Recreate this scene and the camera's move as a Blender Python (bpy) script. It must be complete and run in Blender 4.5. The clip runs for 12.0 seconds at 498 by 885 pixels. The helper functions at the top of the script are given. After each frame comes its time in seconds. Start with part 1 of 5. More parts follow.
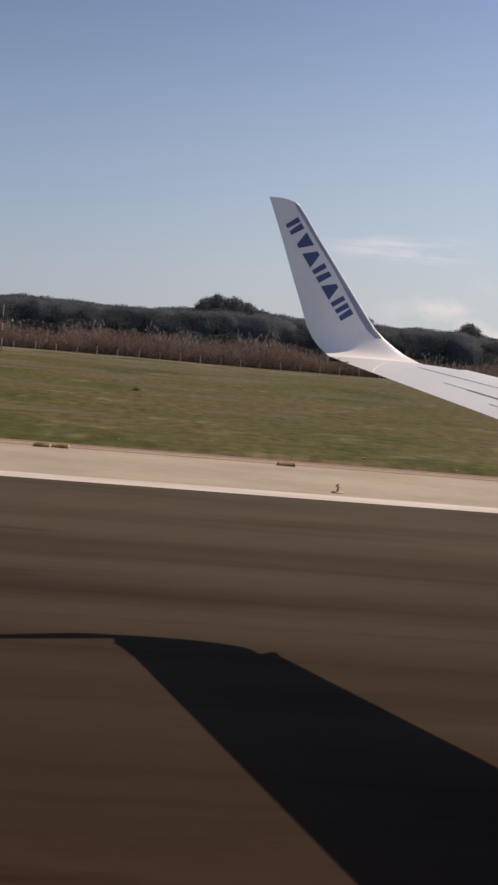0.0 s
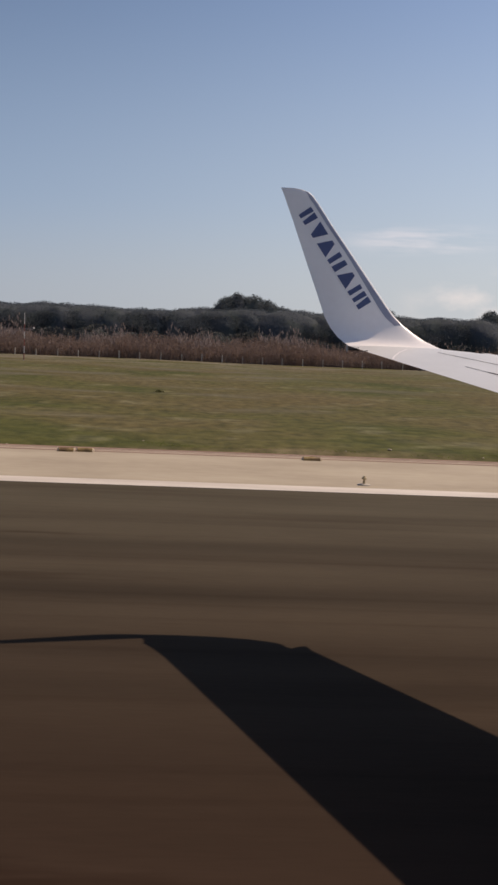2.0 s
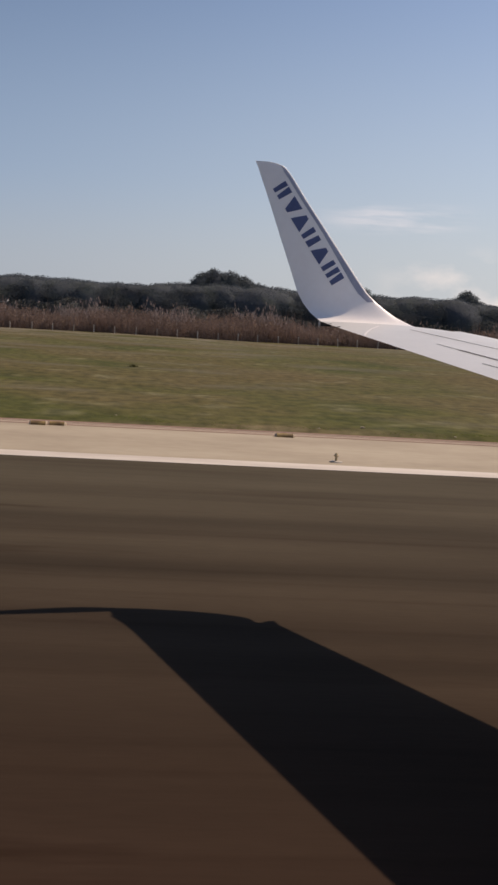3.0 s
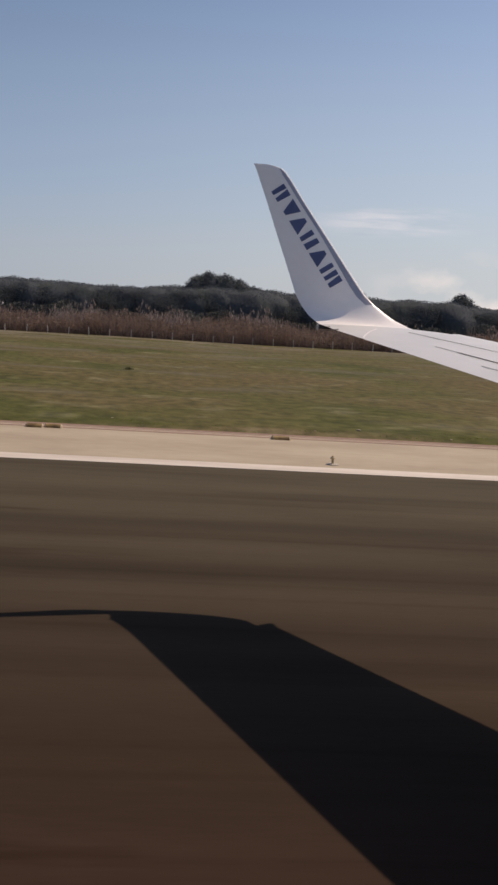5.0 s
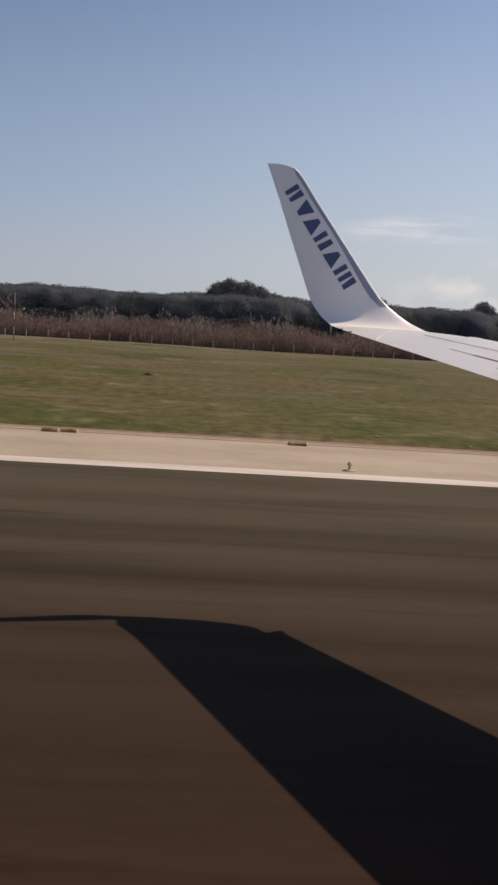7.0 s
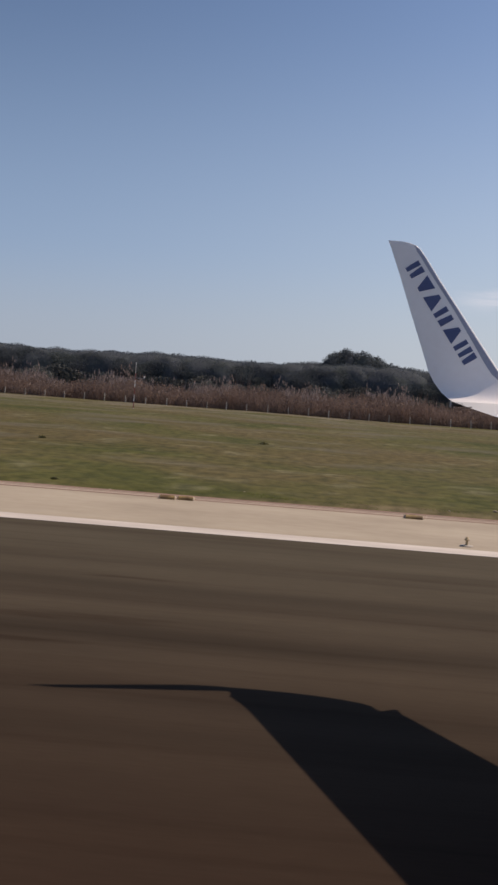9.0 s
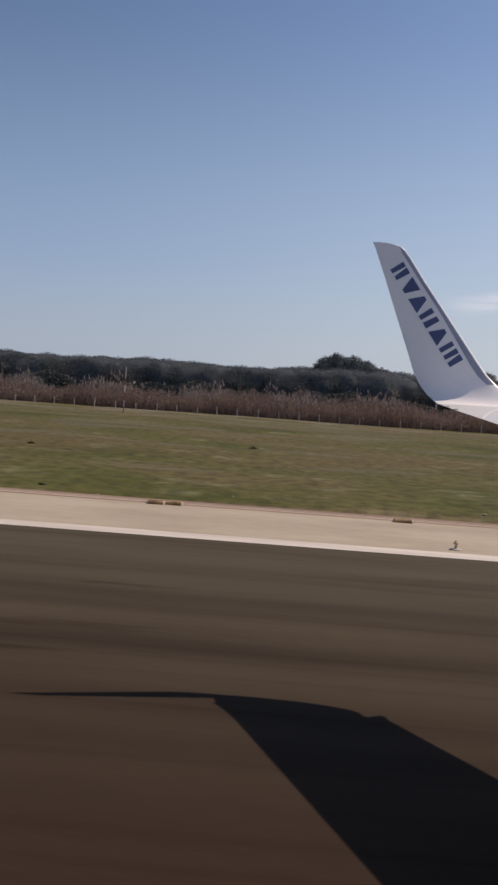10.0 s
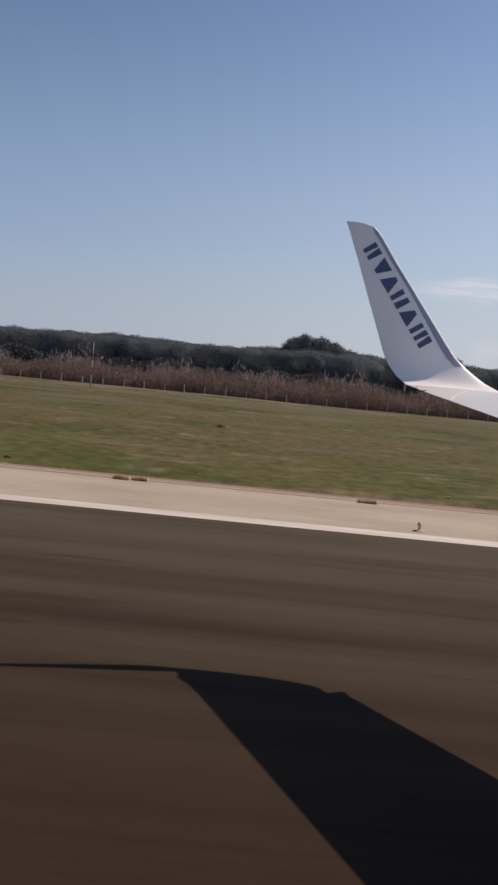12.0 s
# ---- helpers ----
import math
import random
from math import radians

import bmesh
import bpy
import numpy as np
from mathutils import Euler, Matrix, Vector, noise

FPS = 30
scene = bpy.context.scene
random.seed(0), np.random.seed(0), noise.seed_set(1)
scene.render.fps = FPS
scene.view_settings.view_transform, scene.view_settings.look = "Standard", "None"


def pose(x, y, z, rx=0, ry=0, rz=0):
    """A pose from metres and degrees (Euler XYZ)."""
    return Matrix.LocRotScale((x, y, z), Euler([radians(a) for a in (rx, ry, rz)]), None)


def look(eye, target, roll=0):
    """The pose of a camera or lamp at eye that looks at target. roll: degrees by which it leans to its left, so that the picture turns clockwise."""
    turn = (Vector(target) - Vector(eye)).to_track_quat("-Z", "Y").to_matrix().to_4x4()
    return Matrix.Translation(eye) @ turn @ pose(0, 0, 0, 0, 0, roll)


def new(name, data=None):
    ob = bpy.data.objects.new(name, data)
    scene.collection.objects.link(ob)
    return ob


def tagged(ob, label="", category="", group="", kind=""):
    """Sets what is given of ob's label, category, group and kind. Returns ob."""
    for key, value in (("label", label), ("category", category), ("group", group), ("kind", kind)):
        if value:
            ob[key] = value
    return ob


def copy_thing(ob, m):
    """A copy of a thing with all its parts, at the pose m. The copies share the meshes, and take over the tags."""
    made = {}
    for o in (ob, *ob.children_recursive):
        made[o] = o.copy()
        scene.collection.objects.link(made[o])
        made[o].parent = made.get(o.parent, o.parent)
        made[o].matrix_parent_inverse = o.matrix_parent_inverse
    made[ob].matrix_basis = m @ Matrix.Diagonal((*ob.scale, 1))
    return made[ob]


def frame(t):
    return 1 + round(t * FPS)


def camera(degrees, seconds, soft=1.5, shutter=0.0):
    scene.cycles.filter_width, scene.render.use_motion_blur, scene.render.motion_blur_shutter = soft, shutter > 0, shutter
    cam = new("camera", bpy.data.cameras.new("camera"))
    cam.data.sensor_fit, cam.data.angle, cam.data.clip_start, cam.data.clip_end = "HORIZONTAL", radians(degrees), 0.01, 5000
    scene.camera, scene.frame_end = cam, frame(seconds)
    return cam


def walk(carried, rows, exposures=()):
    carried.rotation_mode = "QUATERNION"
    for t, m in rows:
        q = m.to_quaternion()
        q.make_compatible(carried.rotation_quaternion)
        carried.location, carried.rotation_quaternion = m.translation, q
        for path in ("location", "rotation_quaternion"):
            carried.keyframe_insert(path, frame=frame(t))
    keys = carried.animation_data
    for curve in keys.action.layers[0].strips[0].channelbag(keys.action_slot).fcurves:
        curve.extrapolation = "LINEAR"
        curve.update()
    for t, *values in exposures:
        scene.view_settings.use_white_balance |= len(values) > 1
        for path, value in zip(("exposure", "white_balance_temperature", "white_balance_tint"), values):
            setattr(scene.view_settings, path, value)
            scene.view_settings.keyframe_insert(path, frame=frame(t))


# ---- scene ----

# The view from the window of an airliner on its take-off run, held at one instant.
# x: along the runway, the way the aircraft points; y: out over the left wing; z: up.

# ------------------------------------------------------------ camera
cam = camera(26.98, 12.0, soft=2.7)

# seconds, x, y, z, turn to the right, pitch, clockwise lean of the picture
PATH = [
    (0, -0.176, -0.267, 4.375, 4.33, -5.70, 4.97),
    (0.3, -0.081, -0.170, 4.335, 3.85, -5.87, 4.62),
    (0.5, -0.017, -0.105, 4.308, 3.20, -6.22, 4.39),
    (0.8, -0.042, -0.152, 4.300, 1.20, -5.84, 3.71),
    (1, -0.059, -0.184, 4.295, 3.26, -5.90, 3.26),
    (1.3, -0.112, -0.164, 4.301, 4.18, -6.11, 3.03),
    (1.5, -0.148, -0.151, 4.305, 3.83, -6.51, 2.88),
    (1.8, -0.121, -0.144, 4.301, 3.27, -6.58, 2.62),
    (2, -0.103, -0.140, 4.299, 2.91, -5.88, 2.44),
    (2.3, -0.114, -0.166, 4.303, 4.87, -7.00, 2.78),
    (2.5, -0.122, -0.184, 4.306, 5.07, -6.83, 3.00),
    (2.8, -0.073, -0.145, 4.284, 4.61, -7.16, 3.22),
    (3, -0.040, -0.119, 4.270, 4.38, -7.09, 3.37),
    (3.2, -0.111, -0.148, 4.280, 4.46, -7.90, 2.98),
    (4.8, 0.003, -0.004, 4.249, 4.14, -6.70, 3.25),
    (5, -0.097, -0.116, 4.262, 4.67, -6.92, 3.44),
    (5.2, -0.067, -0.058, 4.246, 4.61, -6.64, 3.40),
    (5.5, -0.022, 0.029, 4.222, 3.97, -7.29, 3.33),
    (5.8, -0.045, -0.068, 4.241, 3.61, -7.41, 3.24),
    (6, -0.061, -0.132, 4.254, 3.10, -7.12, 3.18),
    (6.3, 0.057, 0.074, 4.185, 2.55, -6.78, 3.40),
    (6.5, 0.135, 0.212, 4.139, 2.38, -7.01, 3.55),
    (6.8, 0.097, 0.165, 4.169, 2.49, -6.00, 3.60),
    (7, 0.071, 0.133, 4.189, 3.49, -6.60, 3.63),
    (7.3, 0.048, 0.057, 4.229, 4.72, -6.66, 3.31),
    (7.5, 0.033, 0.006, 4.256, 4.43, -7.11, 3.09),
    (7.7, -0.003, 0.009, 4.252, 4.80, -7.42, 3.34),
    (9.3, 0.031, 0.078, 4.250, -3.87, -2.54, 4.35),
    (9.5, 0.060, 0.103, 4.266, -3.52, -2.42, 4.35),
    (9.8, 0.092, 0.172, 4.245, -2.57, -3.44, 4.11),
    (10, 0.113, 0.218, 4.231, -2.60, -2.93, 3.95),
    (10.3, 0.160, 0.265, 4.192, -2.74, -3.22, 4.65),
    (10.5, 0.192, 0.296, 4.166, -3.37, -2.77, 5.12),
    (10.8, 0.175, 0.244, 4.167, -2.91, -2.58, 5.28),
    (11, 0.164, 0.209, 4.167, -2.06, -3.58, 5.39),
    (11.3, 0.108, 0.166, 4.210, -1.57, -3.92, 5.26),
    (11.5, 0.070, 0.137, 4.238, -1.59, -4.22, 5.17),
    (11.8, 0.080, 0.174, 4.207, -0.90, -3.49, 5.34),
    (12, 0.087, 0.198, 4.186, -0.65, -3.92, 5.45),
]


def aim(x, y, z, turn, pitch, lean):
    a, p = radians(turn), radians(pitch)
    way = Vector((math.sin(a) * math.cos(p), math.cos(a) * math.cos(p), math.sin(p)))
    eye = Vector((x, y, z))
    return look(eye, eye + way, lean)


walk(cam, [(row[0], aim(*row[1:])) for row in PATH], [(0, 0.0, 7950, 20), (7.7, 0.0, 7950, 20), (9.3, 0.0, 7450, 20), (12, 0.0, 7450, 20)])

# ------------------------------------------------------------ world and sun
SUN_X, SUN_Y = 0.690, 0.462          # towards the sun, per metre of height
ELEV = math.atan2(1, math.hypot(SUN_X, SUN_Y))
AZIM = math.atan2(SUN_X, SUN_Y)

world = bpy.data.worlds.new("sky")
scene.world = world
world.use_nodes = True
wn, wl = world.node_tree.nodes, world.node_tree.links
wn.clear()
w_out, w_bg = wn.new("ShaderNodeOutputWorld"), wn.new("ShaderNodeBackground")
sky = wn.new("ShaderNodeTexSky")
sky.sky_type, sky.sun_disc = "NISHITA", False
sky.sun_elevation, sky.sun_rotation = ELEV, AZIM
sky.altitude, sky.air_density, sky.dust_density, sky.ozone_density = 0, 1.0, 0.6, 5.5
w_bg.inputs["Strength"].default_value = 0.088
# thin drawn-out clouds low in the sky
w_co, w_map = wn.new("ShaderNodeTexCoord"), wn.new("ShaderNodeMapping")
w_map.inputs["Scale"].default_value, w_map.inputs["Location"].default_value = (9.0, 9.0, 70.0), (0.4, 0.3, 1.6)
w_noise, w_ramp = wn.new("ShaderNodeTexNoise"), wn.new("ShaderNodeValToRGB")
w_noise.inputs["Scale"].default_value, w_noise.inputs["Detail"].default_value = 1.6, 8.0
w_ramp.color_ramp.elements[0].position, w_ramp.color_ramp.elements[1].position = 0.42, 0.66
w_ramp.color_ramp.elements[1].color = (0.42, 0.42, 0.42, 1)
w_mix = wn.new("ShaderNodeMixRGB")
w_mix.inputs[2].default_value = (8.6, 9.0, 10.2, 1)
wl.new(w_co.outputs["Generated"], w_map.inputs["Vector"])
wl.new(w_map.outputs["Vector"], w_noise.inputs["Vector"])
wl.new(w_noise.outputs["Fac"], w_ramp.inputs["Fac"])
# pale blue haze towards the horizon
w_sep, w_low, w_haze = wn.new("ShaderNodeSeparateXYZ"), wn.new("ShaderNodeMapRange"), wn.new("ShaderNodeMixRGB")
wl.new(w_co.outputs["Generated"], w_sep.inputs[0])
for node, (z0, z1, f0, f1) in ((w_low, (0.0, 0.38, 0.74, 0.0)),):
    wl.new(w_sep.outputs["Z"], node.inputs["Value"])
    node.interpolation_type = "SMOOTHSTEP"
    for key, value in zip(("From Min", "From Max", "To Min", "To Max"), (z0, z1, f0, f1)):
        node.inputs[key].default_value = value
# the haze is warmer on the sunward side
w_tone, w_tint = wn.new("ShaderNodeMapRange"), wn.new("ShaderNodeMixRGB")
w_tone.interpolation_type = "SMOOTHSTEP"
for key, value in zip(("From Min", "From Max", "To Min", "To Max"), (-0.36, 0.32, 0.0, 1.0)):
    w_tone.inputs[key].default_value = value
wl.new(w_sep.outputs["X"], w_tone.inputs["Value"])
w_tint.inputs[1].default_value, w_tint.inputs[2].default_value = (3.45, 5.45, 8.75, 1), (4.30, 5.72, 7.55, 1)
wl.new(w_tone.outputs["Result"], w_tint.inputs[0])
wl.new(w_tint.outputs["Color"], w_haze.inputs[2])
wl.new(w_low.outputs["Result"], w_haze.inputs[0])
w_sat = wn.new("ShaderNodeHueSaturation")
w_sat.inputs["Saturation"].default_value = 1.06
wl.new(sky.outputs["Color"], w_sat.inputs["Color"])
wl.new(w_sat.outputs["Color"], w_haze.inputs[1])
w_amount = wn.new("ShaderNodeMath")
w_amount.operation = "MULTIPLY"
wl.new(w_ramp.outputs["Color"], w_amount.inputs[0])
# the wisps keep to one stretch of the sky, low on the sunward side
w_both = wn.new("ShaderNodeMath")
w_both.operation = "MULTIPLY"
for k, (axis, middle, near, far) in enumerate((("Z", 0.095, 0.003, 0.018), ("X", 0.200, 0.02, 0.085))):
    w_off, w_abs, w_fall = wn.new("ShaderNodeMath"), wn.new("ShaderNodeMath"), wn.new("ShaderNodeMapRange")
    w_off.operation, w_abs.operation, w_fall.interpolation_type = "SUBTRACT", "ABSOLUTE", "SMOOTHSTEP"
    w_off.inputs[1].default_value = middle
    for key, value in zip(("From Min", "From Max", "To Min", "To Max"), (near, far, 1.0, 0.0)):
        w_fall.inputs[key].default_value = value
    wl.new(w_sep.outputs[axis], w_off.inputs[0])
    wl.new(w_off.outputs[0], w_abs.inputs[0])
    wl.new(w_abs.outputs[0], w_fall.inputs["Value"])
    wl.new(w_fall.outputs["Result"], w_both.inputs[k])
wl.new(w_both.outputs[0], w_amount.inputs[1])
# a paler, warmer layer close over the horizon
w_low2, w_pale = wn.new("ShaderNodeMapRange"), wn.new("ShaderNodeMixRGB")
w_low2.interpolation_type = "SMOOTHSTEP"
for key, value in zip(("From Min", "From Max", "To Min", "To Max"), (0.01, 0.13, 0.55, 0.0)):
    w_low2.inputs[key].default_value = value
wl.new(w_sep.outputs["Z"], w_low2.inputs["Value"])
wl.new(w_low2.outputs["Result"], w_pale.inputs[0])
wl.new(w_haze.outputs["Color"], w_pale.inputs[1])
w_pale.inputs[2].default_value = (4.72, 5.88, 6.85, 1)
wl.new(w_pale.outputs["Color"], w_mix.inputs[1])
wl.new(w_amount.outputs[0], w_mix.inputs[0])
# small heaped clouds just over the horizon, towards the sun
w_map2, w_noise2, w_ramp2 = wn.new("ShaderNodeMapping"), wn.new("ShaderNodeTexNoise"), wn.new("ShaderNodeValToRGB")
w_map2.inputs["Scale"].default_value = (13.0, 13.0, 22.0)
w_noise2.inputs["Scale"].default_value, w_noise2.inputs["Detail"].default_value = 1.3, 7.0
w_ramp2.color_ramp.elements[0].position, w_ramp2.color_ramp.elements[1].position = 0.42, 0.62
w_ramp2.color_ramp.elements[1].color = (0.45, 0.45, 0.45, 1)
wl.new(w_co.outputs["Generated"], w_map2.inputs["Vector"])
wl.new(w_map2.outputs["Vector"], w_noise2.inputs["Vector"])
wl.new(w_noise2.outputs["Fac"], w_ramp2.inputs["Fac"])
w_top, w_sun, w_m1, w_m2 = wn.new("ShaderNodeMapRange"), wn.new("ShaderNodeMapRange"), wn.new("ShaderNodeMath"), wn.new("ShaderNodeMath")
for node, axis, numbers in ((w_top, "Z", (0.040, 0.080, 1.0, 0.0)), (w_sun, "X", (0.17, 0.26, 0.0, 1.0))):
    node.interpolation_type = "SMOOTHSTEP"
    wl.new(w_sep.outputs[axis], node.inputs["Value"])
    for key, value in zip(("From Min", "From Max", "To Min", "To Max"), numbers):
        node.inputs[key].default_value = value
w_m1.operation = w_m2.operation = "MULTIPLY"
wl.new(w_top.outputs["Result"], w_m1.inputs[0])
wl.new(w_sun.outputs["Result"], w_m1.inputs[1])
wl.new(w_m1.outputs[0], w_m2.inputs[0])
wl.new(w_ramp2.outputs["Color"], w_m2.inputs[1])
w_heap = wn.new("ShaderNodeMixRGB")
w_heap.inputs[2].default_value = (9.8, 9.6, 9.8, 1)
wl.new(w_m2.outputs[0], w_heap.inputs[0])
wl.new(w_mix.outputs["Color"], w_heap.inputs[1])
wl.new(w_heap.outputs["Color"], w_bg.inputs["Color"])
# brighter towards the sun
w_glow, w_str = wn.new("ShaderNodeMapRange"), wn.new("ShaderNodeMath")
w_glow.interpolation_type = "SMOOTHSTEP"
wl.new(w_sep.outputs["X"], w_glow.inputs["Value"])
for key, value in zip(("From Min", "From Max", "To Min", "To Max"), (-0.4, 0.6, 0.87, 1.24)):
    w_glow.inputs[key].default_value = value
w_str.operation = "MULTIPLY"
w_str.inputs[1].default_value = 0.088
wl.new(w_glow.outputs["Result"], w_str.inputs[0])
wl.new(w_str.outputs[0], w_bg.inputs["Strength"])
wl.new(w_bg.outputs["Background"], w_out.inputs["Surface"])

sun_data = bpy.data.lights.new("sun", "SUN")
sun_data.energy, sun_data.angle, sun_data.color = 3.7, radians(0.53), (1.0, 0.93, 0.83)
sun = new("sun", sun_data)
sun.matrix_world = look((SUN_X * 50, SUN_Y * 50, 50), (0, 0, 0))



# ------------------------------------------------------------ materials
def material(name, colours, scale=1.0, rough=0.8, bump=0.2, stretch=(1, 1, 1), metal=0.0, fine=12.0, island=0.0,
             space="position", bump_size=0.02, each=0.0, blend=(0.35, 0.65)):
    """Two or three colours mixed by a broad and a fine noise, with relief; island or each varies the value piece by piece."""
    m = bpy.data.materials.new(name)
    m.use_nodes = True
    n, l = m.node_tree.nodes, m.node_tree.links
    b = n["Principled BSDF"]
    b.inputs["Roughness"].default_value, b.inputs["Metallic"].default_value = rough, metal
    if space == "position":
        src = n.new("ShaderNodeNewGeometry").outputs["Position"]
    else:
        src = n.new("ShaderNodeTexCoord").outputs["Object"]
    mp = n.new("ShaderNodeMapping")
    mp.inputs["Scale"].default_value = stretch
    l.new(src, mp.inputs["Vector"])
    big, small = n.new("ShaderNodeTexNoise"), n.new("ShaderNodeTexNoise")
    big.inputs["Scale"].default_value, big.inputs["Detail"].default_value = scale, 5.0
    small.inputs["Scale"].default_value, small.inputs["Detail"].default_value = scale * fine, 4.0
    for t in (big, small):
        l.new(mp.outputs["Vector"], t.inputs["Vector"])
    ramp = n.new("ShaderNodeValToRGB")
    ramp.color_ramp.elements[0].position, ramp.color_ramp.elements[1].position = blend
    ramp.color_ramp.elements[0].color = (*colours[0], 1)
    ramp.color_ramp.elements[1].color = (*colours[-1], 1)
    if len(colours) > 2:
        e = ramp.color_ramp.elements.new((blend[0] + blend[1]) / 2)
        e.color = (*colours[1], 1)
    add = n.new("ShaderNodeMath")
    add.operation = "MULTIPLY_ADD"
    add.inputs[1].default_value, add.inputs[2].default_value = 0.35, -0.175
    l.new(small.outputs["Fac"], add.inputs[0])
    total = n.new("ShaderNodeMath")
    l.new(big.outputs["Fac"], total.inputs[0])
    l.new(add.outputs[0], total.inputs[1])
    l.new(total.outputs[0], ramp.inputs["Fac"])
    colour = ramp.outputs["Color"]
    if island or each:
        hsv, rng = n.new("ShaderNodeHueSaturation"), n.new("ShaderNodeMapRange")
        if island:
            l.new(n.new("ShaderNodeNewGeometry").outputs["Random Per Island"], rng.inputs["Value"])
        else:
            l.new(n.new("ShaderNodeObjectInfo").outputs["Random"], rng.inputs["Value"])
        k = island or each
        rng.inputs["To Min"].default_value, rng.inputs["To Max"].default_value = 1 - k, 1 + k
        l.new(rng.outputs["Result"], hsv.inputs["Value"])
        l.new(colour, hsv.inputs["Color"])
        colour = hsv.outputs["Color"]
    l.new(colour, b.inputs["Base Color"])
    if bump:
        bp = n.new("ShaderNodeBump")
        bp.inputs["Strength"].default_value, bp.inputs["Distance"].default_value = bump, bump_size
        l.new(small.outputs["Fac"], bp.inputs["Height"])
        l.new(bp.outputs["Normal"], b.inputs["Normal"])
    return m


def leafy(m, amount=0.25):
    """Lets some light through thin leaves."""
    n, l = m.node_tree.nodes, m.node_tree.links
    b, out = n["Principled BSDF"], n["Material Output"]
    tr, mix = n.new("ShaderNodeBsdfTranslucent"), n.new("ShaderNodeMixShader")
    mix.inputs[0].default_value = amount
    for k in b.inputs["Base Color"].links:
        l.new(k.from_socket, tr.inputs["Color"])
    l.new(b.outputs[0], mix.inputs[1])
    l.new(tr.outputs[0], mix.inputs[2])
    l.new(mix.outputs[0], out.inputs["Surface"])
    return m


M = {}
M["asphalt_old"] = material("asphalt_old", [(0.075, 0.055, 0.042), (0.10, 0.075, 0.058)], 0.5, 0.9, 0.35, (0.3, 1, 1), fine=30)
M["concrete"] = material("concrete", [(0.305, 0.252, 0.182), (0.36, 0.302, 0.220), (0.405, 0.346, 0.257)], 0.35, 0.9, 0.2, (0.5, 1, 1), fine=9, blend=(0.30, 0.70))
M["paint_white"] = material("paint_white", [(0.50, 0.442, 0.378), (0.625, 0.567, 0.492)], 0.8, 0.7, 0.15, (0.3, 1, 1), fine=14)
M["paint_worn"] = material("paint_worn", [(0.30, 0.26, 0.21), (0.52, 0.46, 0.38), (0.60, 0.54, 0.45)], 1.2, 0.8, 0.15, (0.06, 2.0, 1), fine=9)
M["grass_blade"] = leafy(material("grass_blade", [(0.11, 0.135, 0.036), (0.14, 0.155, 0.050), (0.19, 0.18, 0.085)], 0.25, 0.75, 0, fine=9, island=0.2), 0.75)
M["weed"] = leafy(material("weed", [(0.085, 0.088, 0.034), (0.120, 0.118, 0.052)], 0.5, 0.7, 0, island=0.3), 0.5)
M["reed"] = leafy(material("reed", [(0.198, 0.134, 0.110), (0.230, 0.163, 0.136), (0.262, 0.193, 0.162)], 0.10, 1.0, 0, (1, 1, 0.4), fine=8, island=0.09), 0.42)
M["reed_plume"] = leafy(material("reed_plume", [(0.245, 0.190, 0.165), (0.38, 0.305, 0.265)], 0.3, 0.9, 0, island=0.3), 0.3)
M["brush"] = leafy(material("brush", [(0.168, 0.119, 0.096), (0.218, 0.157, 0.125)], 0.12, 0.85, 0, island=0.16), 0.4)
# pine foliage with the bluish haze of distance painted into its base colour
M["pine_leaf_hazed"] = leafy(material("pine_leaf_hazed", [(0.104, 0.122, 0.142), (0.110, 0.130, 0.142), (0.116, 0.140, 0.136)], 0.20, 1.0, 0, fine=6, island=0.06, space="object"), 0.48)
M["scrub_leaf"] = leafy(material("scrub_leaf", [(0.105, 0.115, 0.112), (0.130, 0.135, 0.122)], 0.12, 0.85, 0, island=0.2), 0.35)
M["bark"] = material("bark", [(0.07, 0.05, 0.04), (0.13, 0.10, 0.08)], 2.0, 0.9, 0.6, (1, 1, 0.3), space="object")
M["twig"] = material("twig", [(0.13, 0.10, 0.085), (0.20, 0.17, 0.145)], 1.0, 0.9, 0.2, space="object")
M["aircraft_white"] = material("aircraft_white", [(0.83, 0.80, 0.78), (0.88, 0.86, 0.84)], 0.5, 0.32, 0.02, fine=20, bump_size=0.005)
M["aircraft_grey"] = material("aircraft_grey", [(0.57, 0.575, 0.555), (0.64, 0.645, 0.625)], 0.9, 0.35, 0.02, fine=20, bump_size=0.005)
M["edge_metal"] = material("edge_metal", [(0.33, 0.33, 0.38), (0.41, 0.41, 0.46)], 1.2, 0.35, 0.03, metal=0.35, fine=18, bump_size=0.004)
M["mark_blue"] = material("mark_blue", [(0.055, 0.080, 0.185), (0.072, 0.098, 0.215)], 2.0, 0.4, 0.02, bump_size=0.003)
M["gap_dark"] = material("gap_dark", [(0.02, 0.02, 0.022), (0.05, 0.05, 0.052)], 4.0, 0.7, 0.1)
M["rubber"] = material("rubber", [(0.015, 0.015, 0.016), (0.03, 0.03, 0.03)], 5.0, 0.8, 0.2)
M["steel"] = material("steel", [(0.32, 0.32, 0.33), (0.45, 0.45, 0.46)], 3.0, 0.45, 0.1, metal=0.7)
M["paint_yellow"] = material("paint_yellow", [(0.16, 0.092, 0.032), (0.34, 0.225, 0.075)], 2.5, 0.6, 0.2, fine=16, each=0.15)
M["lamp_yellow"] = material("lamp_yellow", [(0.42, 0.31, 0.17), (0.56, 0.44, 0.27)], 6.0, 0.55, 0.1)
M["dull_dark"] = material("dull_dark", [(0.05, 0.04, 0.03), (0.10, 0.08, 0.06)], 3.0, 0.8, 0.3)
